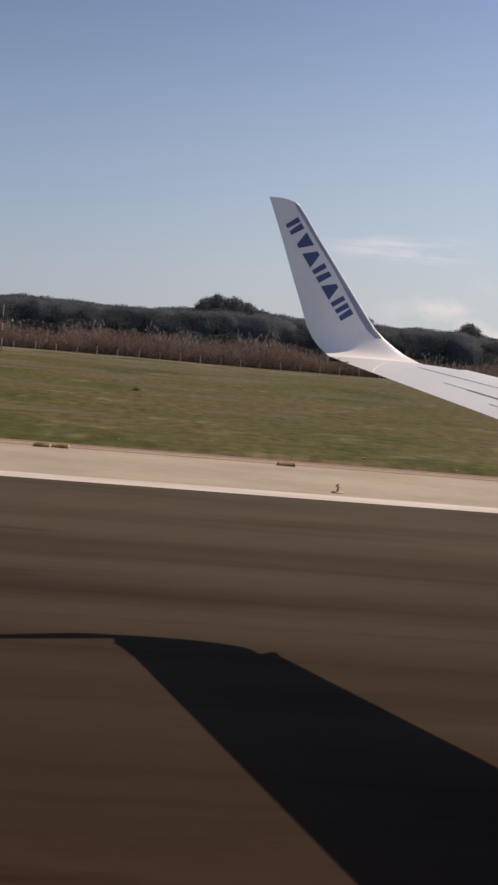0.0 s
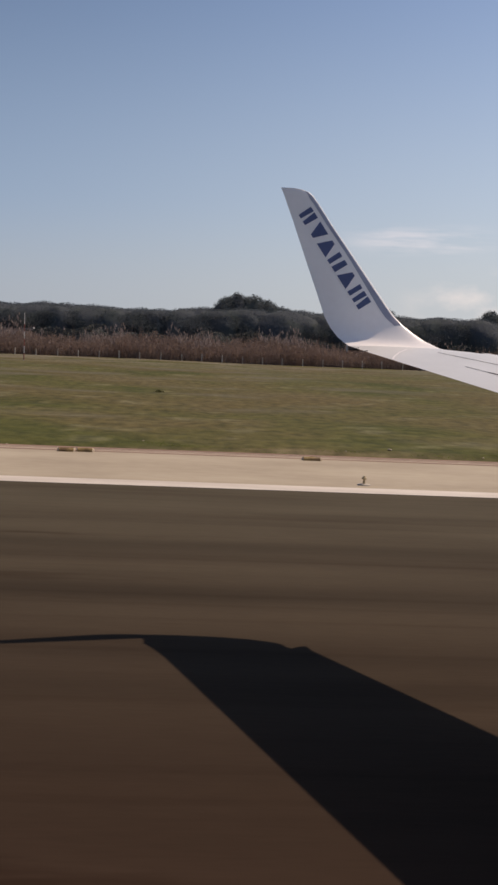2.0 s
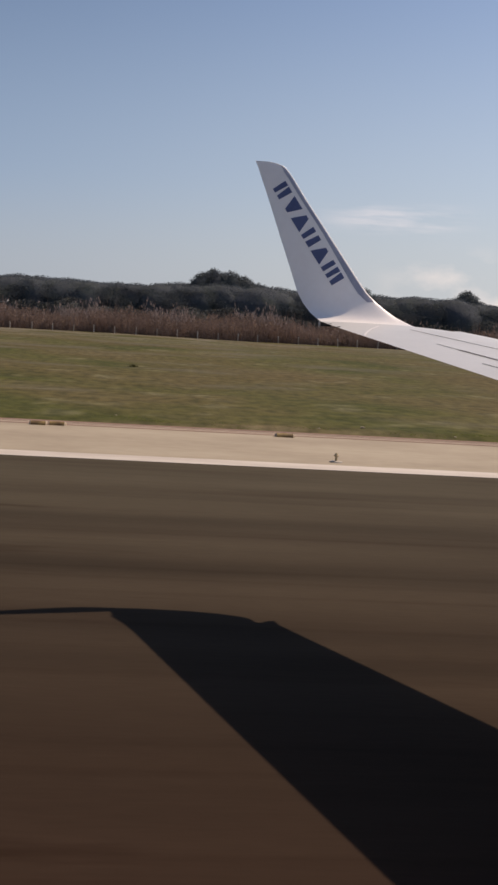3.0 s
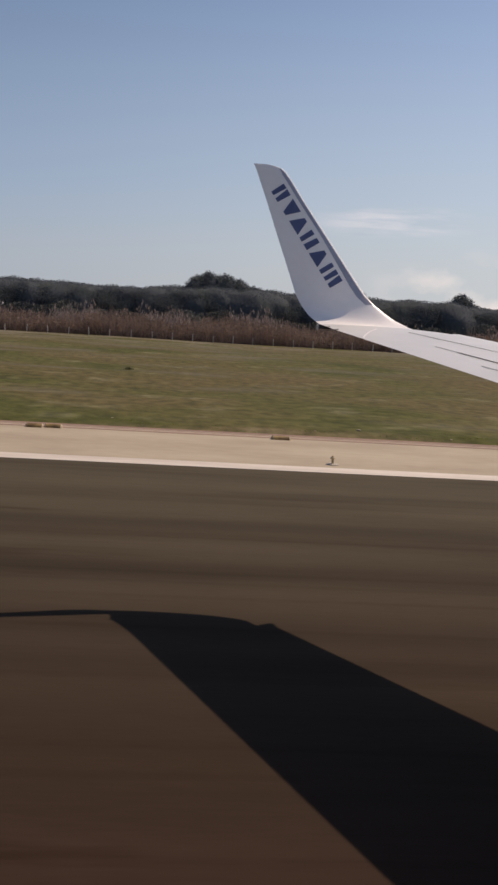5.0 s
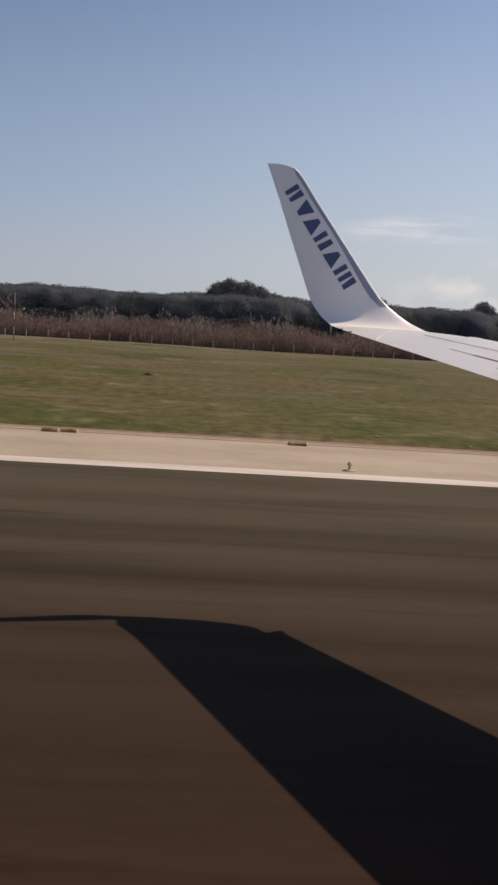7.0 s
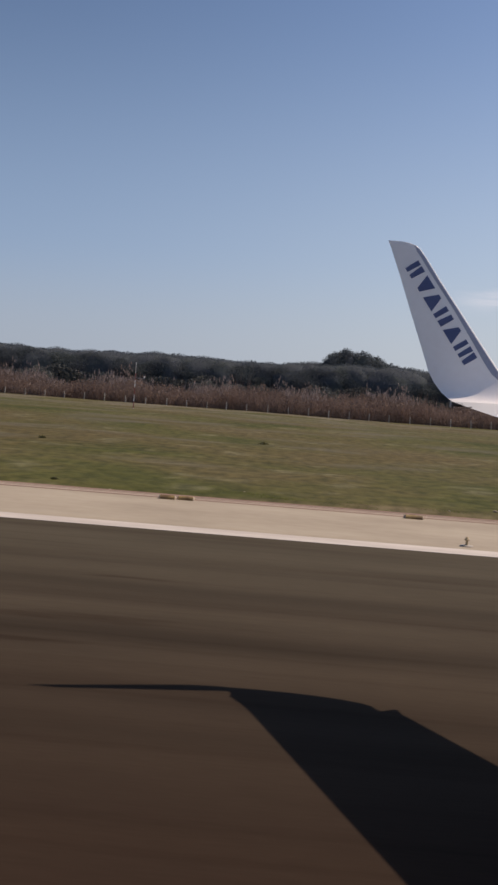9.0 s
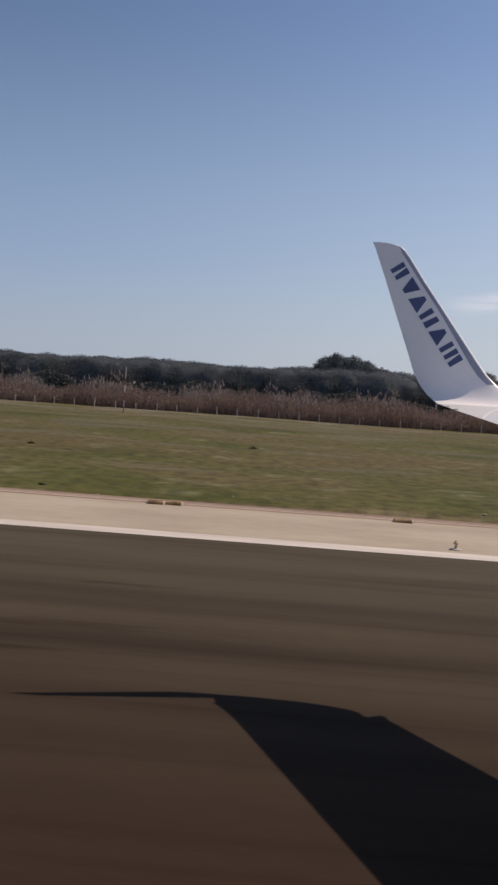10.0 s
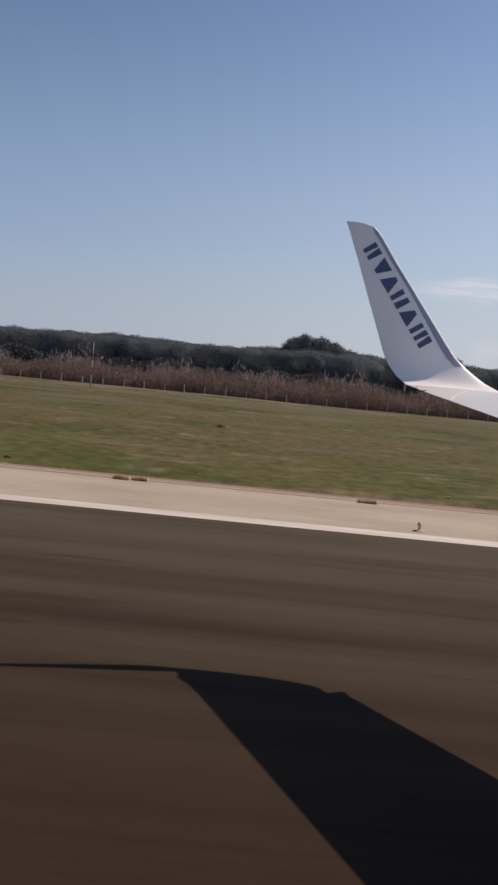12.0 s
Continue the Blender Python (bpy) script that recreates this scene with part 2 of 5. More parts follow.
M["post_concrete"] = material("post_concrete", [(0.40, 0.35, 0.29), (0.52, 0.47, 0.40)], 3.0, 0.9, 0.3, each=0.2)
M["wire"] = material("wire", [(0.22, 0.20, 0.18), (0.32, 0.30, 0.27)], 3.0, 0.6, 0, metal=0.6)
M["paint_red"] = material("paint_red", [(0.24, 0.065, 0.050), (0.36, 0.105, 0.080)], 1.5, 0.55, 0.1)
M["paint_pale"] = material("paint_pale", [(0.66, 0.62, 0.57), (0.78, 0.74, 0.69)], 1.5, 0.6, 0.1)
M["render_wall"] = material("render_wall", [(0.30, 0.23, 0.17), (0.38, 0.30, 0.23)], 0.3, 0.9, 0.2)
M["dark_wall"] = material("dark_wall", [(0.12, 0.085, 0.07), (0.17, 0.125, 0.10)], 0.3, 0.85, 0.15)
M["roof_dark"] = material("roof_dark", [(0.07, 0.06, 0.06), (0.12, 0.10, 0.09)], 0.5, 0.8, 0.1)
M["window_dark"] = material("window_dark", [(0.02, 0.025, 0.03), (0.04, 0.045, 0.05)], 0.5, 0.12, 0)
M["dirt_track"] = material("dirt_track", [(0.28, 0.20, 0.15), (0.40, 0.30, 0.23)], 0.25, 0.95, 0.4, (0.3, 1, 1), fine=14)
M["joint_pale"] = material("joint_pale", [(0.38, 0.315, 0.24), (0.50, 0.43, 0.335)], 0.5, 0.9, 0.2, (0.25, 1, 1), fine=12)
M["joint_red"] = material("joint_red", [(0.19, 0.105, 0.072), (0.29, 0.190, 0.135)], 0.35, 0.95, 0.3, (0.3, 1, 1), fine=12)
M["slab"] = material("slab", [(0.33, 0.25, 0.17), (0.44, 0.35, 0.25)], 0.2, 0.9, 0.3, (0.4, 1, 1), fine=18)
M["soil_red"] = material("soil_red", [(0.20, 0.11, 0.065), (0.28, 0.17, 0.10)], 0.15, 0.95, 0.4)
M["lamp_glass"] = material("lamp_glass", [(0.55, 0.53, 0.48), (0.75, 0.72, 0.66)], 6.0, 0.15, 0)


def runway_material():
    """Asphalt with lengthwise rubber marks and faint paving lanes, its base darkened and reddened towards the middle of
    the runway.
    """
    m = bpy.data.materials.new("asphalt_runway")
    m.use_nodes = True
    n, l = m.node_tree.nodes, m.node_tree.links
    b = n["Principled BSDF"]
    b.inputs["Roughness"].default_value = 0.86
    b.inputs["Specular IOR Level"].default_value = 0.02
    pos = n.new("ShaderNodeNewGeometry").outputs["Position"]

    def noise_at(stretch, scale, detail):
        mp, t = n.new("ShaderNodeMapping"), n.new("ShaderNodeTexNoise")
        mp.inputs["Scale"].default_value = stretch
        t.inputs["Scale"].default_value, t.inputs["Detail"].default_value = scale, detail
        l.new(pos, mp.inputs["Vector"])
        l.new(mp.outputs["Vector"], t.inputs["Vector"])
        return t.outputs["Fac"]

    def ramp_of(value, lo, hi, a, c):
        r = n.new("ShaderNodeValToRGB")
        r.color_ramp.elements[0].position, r.color_ramp.elements[1].position = lo, hi
        r.color_ramp.elements[0].color, r.color_ramp.elements[1].color = (*a, 1), (*c, 1)
        l.new(value, r.inputs["Fac"])
        return r.outputs["Color"]

    def mul(a, c, k=1.0):
        x = n.new("ShaderNodeMixRGB")
        x.blend_type = "MULTIPLY"
        x.inputs[0].default_value = k
        l.new(a, x.inputs[1])
        l.new(c, x.inputs[2])
        return x.outputs[0]

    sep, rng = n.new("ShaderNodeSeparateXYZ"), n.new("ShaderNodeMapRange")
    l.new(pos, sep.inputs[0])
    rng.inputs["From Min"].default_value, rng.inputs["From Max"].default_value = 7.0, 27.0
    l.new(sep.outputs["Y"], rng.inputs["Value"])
    # near end: rubber film plus the cabin window's dim reddish cast, painted in
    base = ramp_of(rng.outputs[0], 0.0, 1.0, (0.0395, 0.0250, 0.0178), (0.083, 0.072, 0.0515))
    lanes = ramp_of(noise_at((0.006, 0.42, 1), 1.0, 3), 0.38, 0.62, (0.90, 0.88, 0.87), (1.08, 1.07, 1.05))
    streak = ramp_of(noise_at((0.055, 0.60, 1), 1.0, 7), 0.28, 0.47, (0.80, 0.77, 0.76), (1, 1, 1))
    thin = ramp_of(noise_at((0.022, 2.6, 1), 1.0, 4), 0.31, 0.46, (0.89, 0.87, 0.86), (1, 1, 1))
    blot = ramp_of(noise_at((0.12, 0.5, 1), 1.0, 4), 0.3, 0.7, (0.86, 0.85, 0.85), (1.1, 1.1, 1.1))
    smear = ramp_of(noise_at((0.16, 1.1, 1), 1.0, 6), 0.27, 0.36, (0.74, 0.70, 0.68), (1, 1, 1))
    lane_mix = None
    wander = noise_at((0.02, 0.02, 1), 1.0, 2)
    for y, wide, depth in ((20.6, 0.50, 0.17), (18.2, 0.35, 0.08), (16.5, 0.62, 0.30), (13.3, 0.30, 0.12), (12.1, 0.45, 0.16), (9.2, 0.5, 0.12)):
        off, bell, part_of, one = (n.new("ShaderNodeMath") for _ in range(4))
        off.operation, part_of.operation, one.operation = "MULTIPLY_ADD", "MULTIPLY", "SUBTRACT"
        off.inputs[1].default_value = 1.2
        l.new(wander, off.inputs[0])
        l.new(sep.outputs["Y"], off.inputs[2])
        away, fall = n.new("ShaderNodeMath"), n.new("ShaderNodeMapRange")
        away.operation, away.inputs[1].default_value = "SUBTRACT", y + 0.6
        l.new(off.outputs[0], away.inputs[0])
        bell.operation = "ABSOLUTE"
        l.new(away.outputs[0], bell.inputs[0])
        fall.interpolation_type = "SMOOTHSTEP"
        fall.inputs["From Min"].default_value, fall.inputs["From Max"].default_value = 0.0, wide * 1.6
        fall.inputs["To Min"].default_value, fall.inputs["To Max"].default_value = depth, 0.0
        l.new(bell.outputs[0], fall.inputs["Value"])
        worn = n.new("ShaderNodeMapRange")
        worn.inputs["From Min"].default_value, worn.inputs["From Max"].default_value = 0.34, 0.60
        worn.inputs["To Min"].default_value, worn.inputs["To Max"].default_value = 0.35, 1.15
        l.new(noise_at((0.05, 0.9, 1), 1.0, 5), worn.inputs["Value"])
        l.new(fall.outputs[0], part_of.inputs[0])
        l.new(worn.outputs[0], part_of.inputs[1])
        one.inputs[0].default_value = 1.0
        l.new(part_of.outputs[0], one.inputs[1])
        lane_mix = one.outputs[0] if lane_mix is None else mul(lane_mix, one.outputs[0])
    grit_v = noise_at((0.12, 1, 1), 18.0, 4)
    grit = ramp_of(grit_v, 0.3, 0.7, (0.94, 0.94, 0.94), (1.06, 1.06, 1.06))
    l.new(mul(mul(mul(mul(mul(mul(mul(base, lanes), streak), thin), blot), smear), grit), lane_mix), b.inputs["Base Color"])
    bp = n.new("ShaderNodeBump")
    bp.inputs["Strength"].default_value, bp.inputs["Distance"].default_value = 0.15, 0.004
    l.new(grit_v, bp.inputs["Height"])
    l.new(bp.outputs["Normal"], b.inputs["Normal"])
    return m


def ground_material():
    """Rough airfield grass: green and straw patches, bare brown soil along the paving."""
    m = bpy.data.materials.new("field")
    m.use_nodes = True
    n, l = m.node_tree.nodes, m.node_tree.links
    b = n["Principled BSDF"]
    b.inputs["Roughness"].default_value = 0.95
    b.inputs["Specular IOR Level"].default_value = 0.1
    pos = n.new("ShaderNodeNewGeometry").outputs["Position"]

    def noise_at(stretch, scale, detail):
        mp, t = n.new("ShaderNodeMapping"), n.new("ShaderNodeTexNoise")
        mp.inputs["Scale"].default_value = stretch
        t.inputs["Scale"].default_value, t.inputs["Detail"].default_value = scale, detail
        l.new(pos, mp.inputs["Vector"])
        l.new(mp.outputs["Vector"], t.inputs["Vector"])
        return t.outputs["Fac"]

    r = n.new("ShaderNodeValToRGB")
    for k, (p, c) in enumerate(((0.34, (0.053, 0.060, 0.016)), (0.46, (0.076, 0.077, 0.023)), (0.55, (0.092, 0.083, 0.031)), (0.68, (0.124, 0.110, 0.054)))):
        e = r.color_ramp.elements[k] if k < 2 else r.color_ramp.elements.new(p)
        e.position, e.color = p, (*c, 1)
    sep = n.new("ShaderNodeSeparateXYZ")
    l.new(pos, sep.inputs[0])

    def by_distance(y0, y1, v0, v1):
        """A value that glides from v0 to v1 between two distances from the runway's middle."""
        t = n.new("ShaderNodeMapRange")
        t.interpolation_type = "SMOOTHSTEP"
        for key, value in zip(("From Min", "From Max", "To Min", "To Max"), (y0, y1, v0, v1)):
            t.inputs[key].default_value = value
        l.new(sep.outputs["Y"], t.inputs["Value"])
        return t.outputs["Result"]

    def plus(a, c):
        t = n.new("ShaderNodeMath")
        l.new(a, t.inputs[0])
        l.new(c, t.inputs[1])
        return t.outputs[0]

    # mown greener beside the paving, drier further out
    l.new(plus(noise_at((0.085, 0.075, 1), 1.0, 10), by_distance(36, 50, -0.025, 0.0)), r.inputs["Fac"])
    soil = n.new("ShaderNodeValToRGB")
    soil.color_ramp.elements[0].position, soil.color_ramp.elements[1].position = 0.35, 0.65
    soil.color_ramp.elements[0].color, soil.color_ramp.elements[1].color = (0.13, 0.09, 0.06, 1), (0.25, 0.19, 0.13, 1)
    l.new(noise_at((0.4, 1.2, 1), 1.3, 6), soil.inputs["Fac"])
    rng, wob = n.new("ShaderNodeMapRange"), n.new("ShaderNodeMath")
    wob.operation = "MULTIPLY_ADD"
    wob.inputs[1].default_value = -9.4
    l.new(noise_at((0.06, 0.2, 1), 1.0, 5), wob.inputs[0])
    l.new(sep.outputs["Y"], wob.inputs[2])
    rng.inputs["From Min"].default_value, rng.inputs["From Max"].default_value = 30.2, 33.6
    l.new(wob.outputs[0], rng.inputs["Value"])
    mix = n.new("ShaderNodeMixRGB")
    l.new(rng.outputs[0], mix.inputs[0])
    l.new(soil.outputs[0], mix.inputs[1])
    l.new(r.outputs[0], mix.inputs[2])
    dry, dry_y, dry_f = n.new("ShaderNodeMixRGB"), n.new("ShaderNodeMapRange"), n.new("ShaderNodeMath")
    dry_y.interpolation_type = "SMOOTHSTEP"
    dry_y.inputs["From Min"].default_value, dry_y.inputs["From Max"].default_value = 118.0, 152.0
    l.new(sep.outputs["Y"], dry_y.inputs["Value"])
    patch = n.new("ShaderNodeValToRGB")
    patch.color_ramp.elements[0].position, patch.color_ramp.elements[1].position = 0.44, 0.60
    l.new(noise_at((0.10, 0.16, 1), 1.0, 6), patch.inputs["Fac"])
    dry_f.operation = "MULTIPLY"
    l.new(dry_y.outputs[0], dry_f.inputs[0])
    l.new(patch.outputs[0], dry_f.inputs[1])
    dry.inputs[2].default_value = (0.165, 0.145, 0.105, 1)
    l.new(dry_f.outputs[0], dry.inputs[0])
    # rusty dead grass in broad patches, and pale straw in short wisps
    rust, rust_f = n.new("ShaderNodeMixRGB"), n.new("ShaderNodeMapRange")
    rust.inputs[2].default_value = (0.104, 0.079, 0.037, 1)
    rust_f.inputs["From Min"].default_value, rust_f.inputs["From Max"].default_value = 0.46, 0.62
    rust_f.inputs["To Max"].default_value = 0.75
    rust_at = plus(noise_at((0.050, 0.040, 1), 1.0, 7), by_distance(38, 52, -0.10, 0.07))
    l.new(plus(rust_at, by_distance(70, 100, 0.0, -0.06)), rust_f.inputs["Value"])
    l.new(rust_f.outputs[0], rust.inputs[0])
    l.new(mix.outputs[0], rust.inputs[1])
    straw, straw_f = n.new("ShaderNodeMixRGB"), n.new("ShaderNodeMapRange")
    straw.inputs[2].default_value = (0.190, 0.176, 0.108, 1)
    straw_f.inputs["From Min"].default_value, straw_f.inputs["From Max"].default_value = 0.57, 0.70
    straw_f.inputs["To Max"].default_value = 0.45
    l.new(noise_at((0.30, 0.30, 1), 1.0, 8), straw_f.inputs["Value"])
    l.new(straw_f.outputs[0], straw.inputs[0])
    l.new(rust.outputs[0], straw.inputs[1])
    l.new(straw.outputs[0], dry.inputs[1])
    tuft_v = noise_at((0.9, 0.55, 1), 1.6, 10)
    tuft = n.new("ShaderNodeValToRGB")
    tuft.color_ramp.elements[0].position, tuft.color_ramp.elements[1].position = 0.32, 0.62
    tuft.color_ramp.elements[0].color, tuft.color_ramp.elements[1].color = (0.64, 0.67, 0.64, 1), (1.22, 1.20, 1.16, 1)
    l.new(tuft_v, tuft.inputs["Fac"])
    mult = n.new("ShaderNodeMixRGB")
    mult.blend_type, mult.inputs[0].default_value = "MULTIPLY", 1.0
    l.new(dry.outputs[0], mult.inputs[1])
    l.new(tuft.outputs[0], mult.inputs[2])
    # grey thatch in ragged patches on the far half
    grey, grey_f = n.new("ShaderNodeMixRGB"), n.new("ShaderNodeMapRange")
    grey.inputs[2].default_value = (0.118, 0.106, 0.072, 1)
    grey_f.inputs["From Min"].default_value, grey_f.inputs["From Max"].default_value = 0.54, 0.68
    grey_f.inputs["To Max"].default_value = 0.7
    l.new(plus(noise_at((0.075, 0.13, 1), 1.0, 9), by_distance(48, 85, -0.06, 0.03)), grey_f.inputs["Value"])
    l.new(grey_f.outputs[0], grey.inputs[0])
    l.new(mult.outputs[0], grey.inputs[1])
    l.new(grey.outputs[0], b.inputs["Base Color"])
    bp = n.new("ShaderNodeBump")
    bp.inputs["Strength"].default_value, bp.inputs["Distance"].default_value = 0.8, 0.12
    l.new(tuft_v, bp.inputs["Height"])
    l.new(bp.outputs["Normal"], b.inputs["Normal"])
    return m


M["runway"] = runway_material()
M["field"] = ground_material()


# ------------------------------------------------------------ mesh helpers
def mesh_of(name, verts, faces, mat, smooth=False):
    me = bpy.data.meshes.new(name)
    me.from_pydata([tuple(v) for v in verts], [], [tuple(f) for f in faces])
    me.materials.append(mat)
    if smooth:
        me.polygons.foreach_set("use_smooth", [True] * len(me.polygons))
    me.update()
    return me


def thing(name, m=None, label="", category="", group="", kind=""):
    ob = new(name)
    ob.empty_display_size = 0.2
    ob.matrix_world = m if m is not None else Matrix()
    return tagged(ob, label, category, group, kind)


def part(name, data, mat, parent, label=""):
    """One mesh object from a bmesh (or a ready mesh), in its parent's own space."""
    if isinstance(data, bmesh.types.BMesh):
        me = bpy.data.meshes.new(name)
        bmesh.ops.recalc_face_normals(data, faces=data.faces)
        data.to_mesh(me)
        data.free()
        me.materials.append(mat)
    else:
        me = data
    ob = new(name, me)
    ob.parent = parent
    return tagged(ob, label)


def box(size, at=(0, 0, 0), bevel=0.0, turn=None, bm=None):
    bm = bm or bmesh.new()
    m = Matrix.Translation(at) @ (turn.to_4x4() if turn else Matrix()) @ Matrix.Diagonal((*size, 1))
    got = bmesh.ops.create_cube(bm, size=1, matrix=m)
    if bevel:
        edges = {e for v in got["verts"] for e in v.link_edges}
        bmesh.ops.bevel(bm, geom=list(edges), offset=bevel, segments=2, affect="EDGES", profile=0.6)
    return bm


def rod(a, b, r0, r1=None, sides=10, bm=None):
    bm = bm or bmesh.new()
    a, b = Vector(a), Vector(b)
    d = b - a
    m = Matrix.Translation((a + b) / 2) @ d.to_track_quat("Z", "Y").to_matrix().to_4x4()
    bmesh.ops.create_cone(bm, cap_ends=True, segments=sides, radius1=r0, radius2=r0 if r1 is None else r1, depth=d.length, matrix=m)
    return bm


def lathe(profile, sides=14, at=(0, 0, 0), bm=None):
    bm = bm or bmesh.new()
    rings = []
    for r, z in profile:
        rings.append([bm.verts.new((at[0] + r * math.cos(2 * math.pi * k / sides), at[1] + r * math.sin(2 * math.pi * k / sides), at[2] + z)) for k in range(sides)])
    for p, q in zip(rings, rings[1:]):
        for k in range(sides):
            bm.faces.new((p[k], p[(k + 1) % sides], q[(k + 1) % sides], q[k]))
    bm.faces.new(rings[0][::-1])
    bm.faces.new(rings[-1])
    return bm


def sliver_mesh(name, base, height, width, lean, mat, rng, bend=0.0):
    """Many upright blades, each a pair of thin triangles, as one mesh."""
    n = len(base)
    ang = rng.uniform(0, math.pi, n)
    w = np.stack([np.cos(ang), np.sin(ang), np.zeros(n)], 1) * width[:, None] / 2
    ld = rng.uniform(0, 2 * math.pi, n)
    tip = base + np.stack([np.cos(ld) * lean * height, np.sin(ld) * lean * height, height], 1)
    mid = base * 0.45 + tip * 0.55
    mid[:, 2] += height * bend
    v = np.stack([base - w, base + w, mid + w * 0.8, mid - w * 0.8, tip], 1).reshape(-1, 3)
    i = np.arange(n) * 5
    me = bpy.data.meshes.new(name)
    faces = []
    for k in i.tolist():
        faces.append((k, k + 1, k + 2, k + 3))
        faces.append((k + 3, k + 2, k + 4))
    me.from_pydata(v.tolist(), [], faces)
    me.materials.append(mat)
    return me


def leaf_mesh(name, centre, size, mat, rng, flat=0.0):
    """Many small leaf-like diamonds at random tilts, as one mesh."""
    n = len(centre)
    a = rng.normal(size=(n, 3))
    a[:, 2] *= 1 - flat
    a /= np.linalg.norm(a, axis=1)[:, None]
    b = np.cross(a, rng.normal(size=(n, 3)))
    b[:, 2] *= 1 - flat
    b /= np.linalg.norm(b, axis=1)[:, None] + 1e-9
    a, b = a * size[:, None], b * size[:, None] * 0.55
    v = np.stack([centre - a, centre + b, centre + a, centre - b], 1).reshape(-1, 3)
    f = np.arange(n * 4).reshape(-1, 4)
    me = bpy.data.meshes.new(name)
    me.from_pydata(v.tolist(), [], f.tolist())
    me.materials.append(mat)
    return me


# ------------------------------------------------------------ ground, runway, paving
EDGE_IN, EDGE_OUT, PAVE_OUT, FENCE_Y = 28.7, 29.7, 37.4, 157.0
WEST, EAST = -420.0, 520.0


def spaced(points):
    out = []
    for a, b, step in points:
        k = max(1, int(round((b - a) / step)))
        out += [a + (b - a) * j / k for j in range(k)]
    return out + [points[-1][1]]


def field_height(x, y):
    if y < PAVE_OUT + 0.2:
        return -0.12
    rise = min(1.0, (y - PAVE_OUT - 0.2) / 1.5)
    lump = noise.noise((x * 0.35, y * 0.5, 0)) * 0.05 + noise.noise((x * 0.05, y * 0.08, 5)) * 0.12
    return -0.12 + 0.14 * rise + lump * rise


def build_ground():
    xs = spaced([(-2500, -420, 130), (-420, -90, 6), (-90, 90, 1.5), (90, 420, 6), (420, 2500, 130)])
    ys = spaced([(-2500, -40, 160), (-40, 37.3, 12.9), (37.3, 60, 0.8), (60, 170, 2.2), (170, 330, 10), (330, 3500, 180)])
    verts = [(x, y, field_height(x, y)) for y in ys for x in xs]
    w = len(xs)
    faces = [(j * w + i, j * w + i + 1, (j + 1) * w + i + 1, (j + 1) * w + i) for j in range(len(ys) - 1) for i in range(w - 1)]
    ob = new("ground", mesh_of("ground", verts, faces, M["field"], True))
    tagged(ob, "rough airfield grass with green and straw patches", "ground", kind="structure")


build_ground()


def slab_mesh(name, x0, x1, y0, y1, top, bottom, mat):
    bm = box((x1 - x0, y1 - y0, top - bottom), ((x0 + x1) / 2, (y0 + y1) / 2, (top + bottom) / 2))
    me = bpy.data.meshes.new(name)
    bm.to_mesh(me)
    bm.free()
    me.materials.append(mat)
    return me


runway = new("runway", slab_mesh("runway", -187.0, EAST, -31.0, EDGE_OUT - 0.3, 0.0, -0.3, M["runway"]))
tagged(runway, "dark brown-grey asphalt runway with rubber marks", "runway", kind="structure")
old = new("runway_old_end", slab_mesh("runway_old_end", WEST, -187.0, -31.0, EDGE_OUT - 0.3, -0.002, -0.3, M["asphalt_old"]))
tagged(old, "lighter brown older asphalt of the runway's start", "runway", kind="structure")
shoulder = new("shoulder", slab_mesh("shoulder", WEST, EAST, EDGE_OUT - 0.3, PAVE_OUT, -0.004, -0.3, M["concrete"]))
tagged(shoulder, "pale concrete shoulder beside the runway", "pavement", kind="structure")
edging = new("shoulder_edging", slab_mesh("shoulder_edging", WEST, EAST, PAVE_OUT + 0.004, PAVE_OUT + 0.35, 0.010, -0.3, M["joint_red"]))
tagged(edging, "low worn concrete edging between shoulder and grass", "kerb", kind="structure")

for seam_y, wide, mat, what in ((36.50, 0.26, "joint_red", "dirt-filled reddish joint along the concrete shoulder"), (36.78, 0.16, "joint_pale", "thin pale raised joint along the concrete shoulder"),
                                (36.96, 0.26, "joint_red", "dirt-filled reddish joint along the concrete shoulder"), (37.24, 0.12, "joint_pale", "thin pale raised joint along the concrete shoulder")):
    seam = new("shoulder_joint", slab_mesh("shoulder_joint", WEST, EAST, seam_y, seam_y + wide, 0.004 if mat == "joint_pale" else 0.001, -0.01, M[mat]))
    tagged(seam, what, "pavement", kind="structure")

edge_line = new("edge_line", slab_mesh("edge_line", WEST, EAST, EDGE_IN, EDGE_OUT, 0.006, -0.003, M["paint_white"]))
tagged(edge_line, "white painted runway edge line", "runway marking", kind="structure")

# ------------------------------------------------------------ the aircraft
TIP_Y, TIP_Z, DIHEDRAL, TE_DROP, THICK = 15.25, 4.14, 0.105, -0.03, 0.058


def te_x(y):
    return 2.21 + 0.28 * (15.28 - y)


def le_x(y):
    return 4.29 + 0.485 * (15.30 - y)


def wing_z(y):
    return TIP_Z - DIHEDRAL * (TIP_Y - y)


def foil(k):
    """Half thickness and camber of a section, per chord, at k of the way from the leading edge."""
    t = 5 * (0.2969 * math.sqrt(k) - 0.126 * k - 0.3516 * k ** 2 + 0.2843 * k ** 3 - 0.1015 * k ** 4)
    return t, 0.35 * k * (1 - k)


STEPS = [0, 0.012, 0.04, 0.09, 0.16, 0.26, 0.38, 0.52, 0.66, 0.80, 0.91, 1.0]


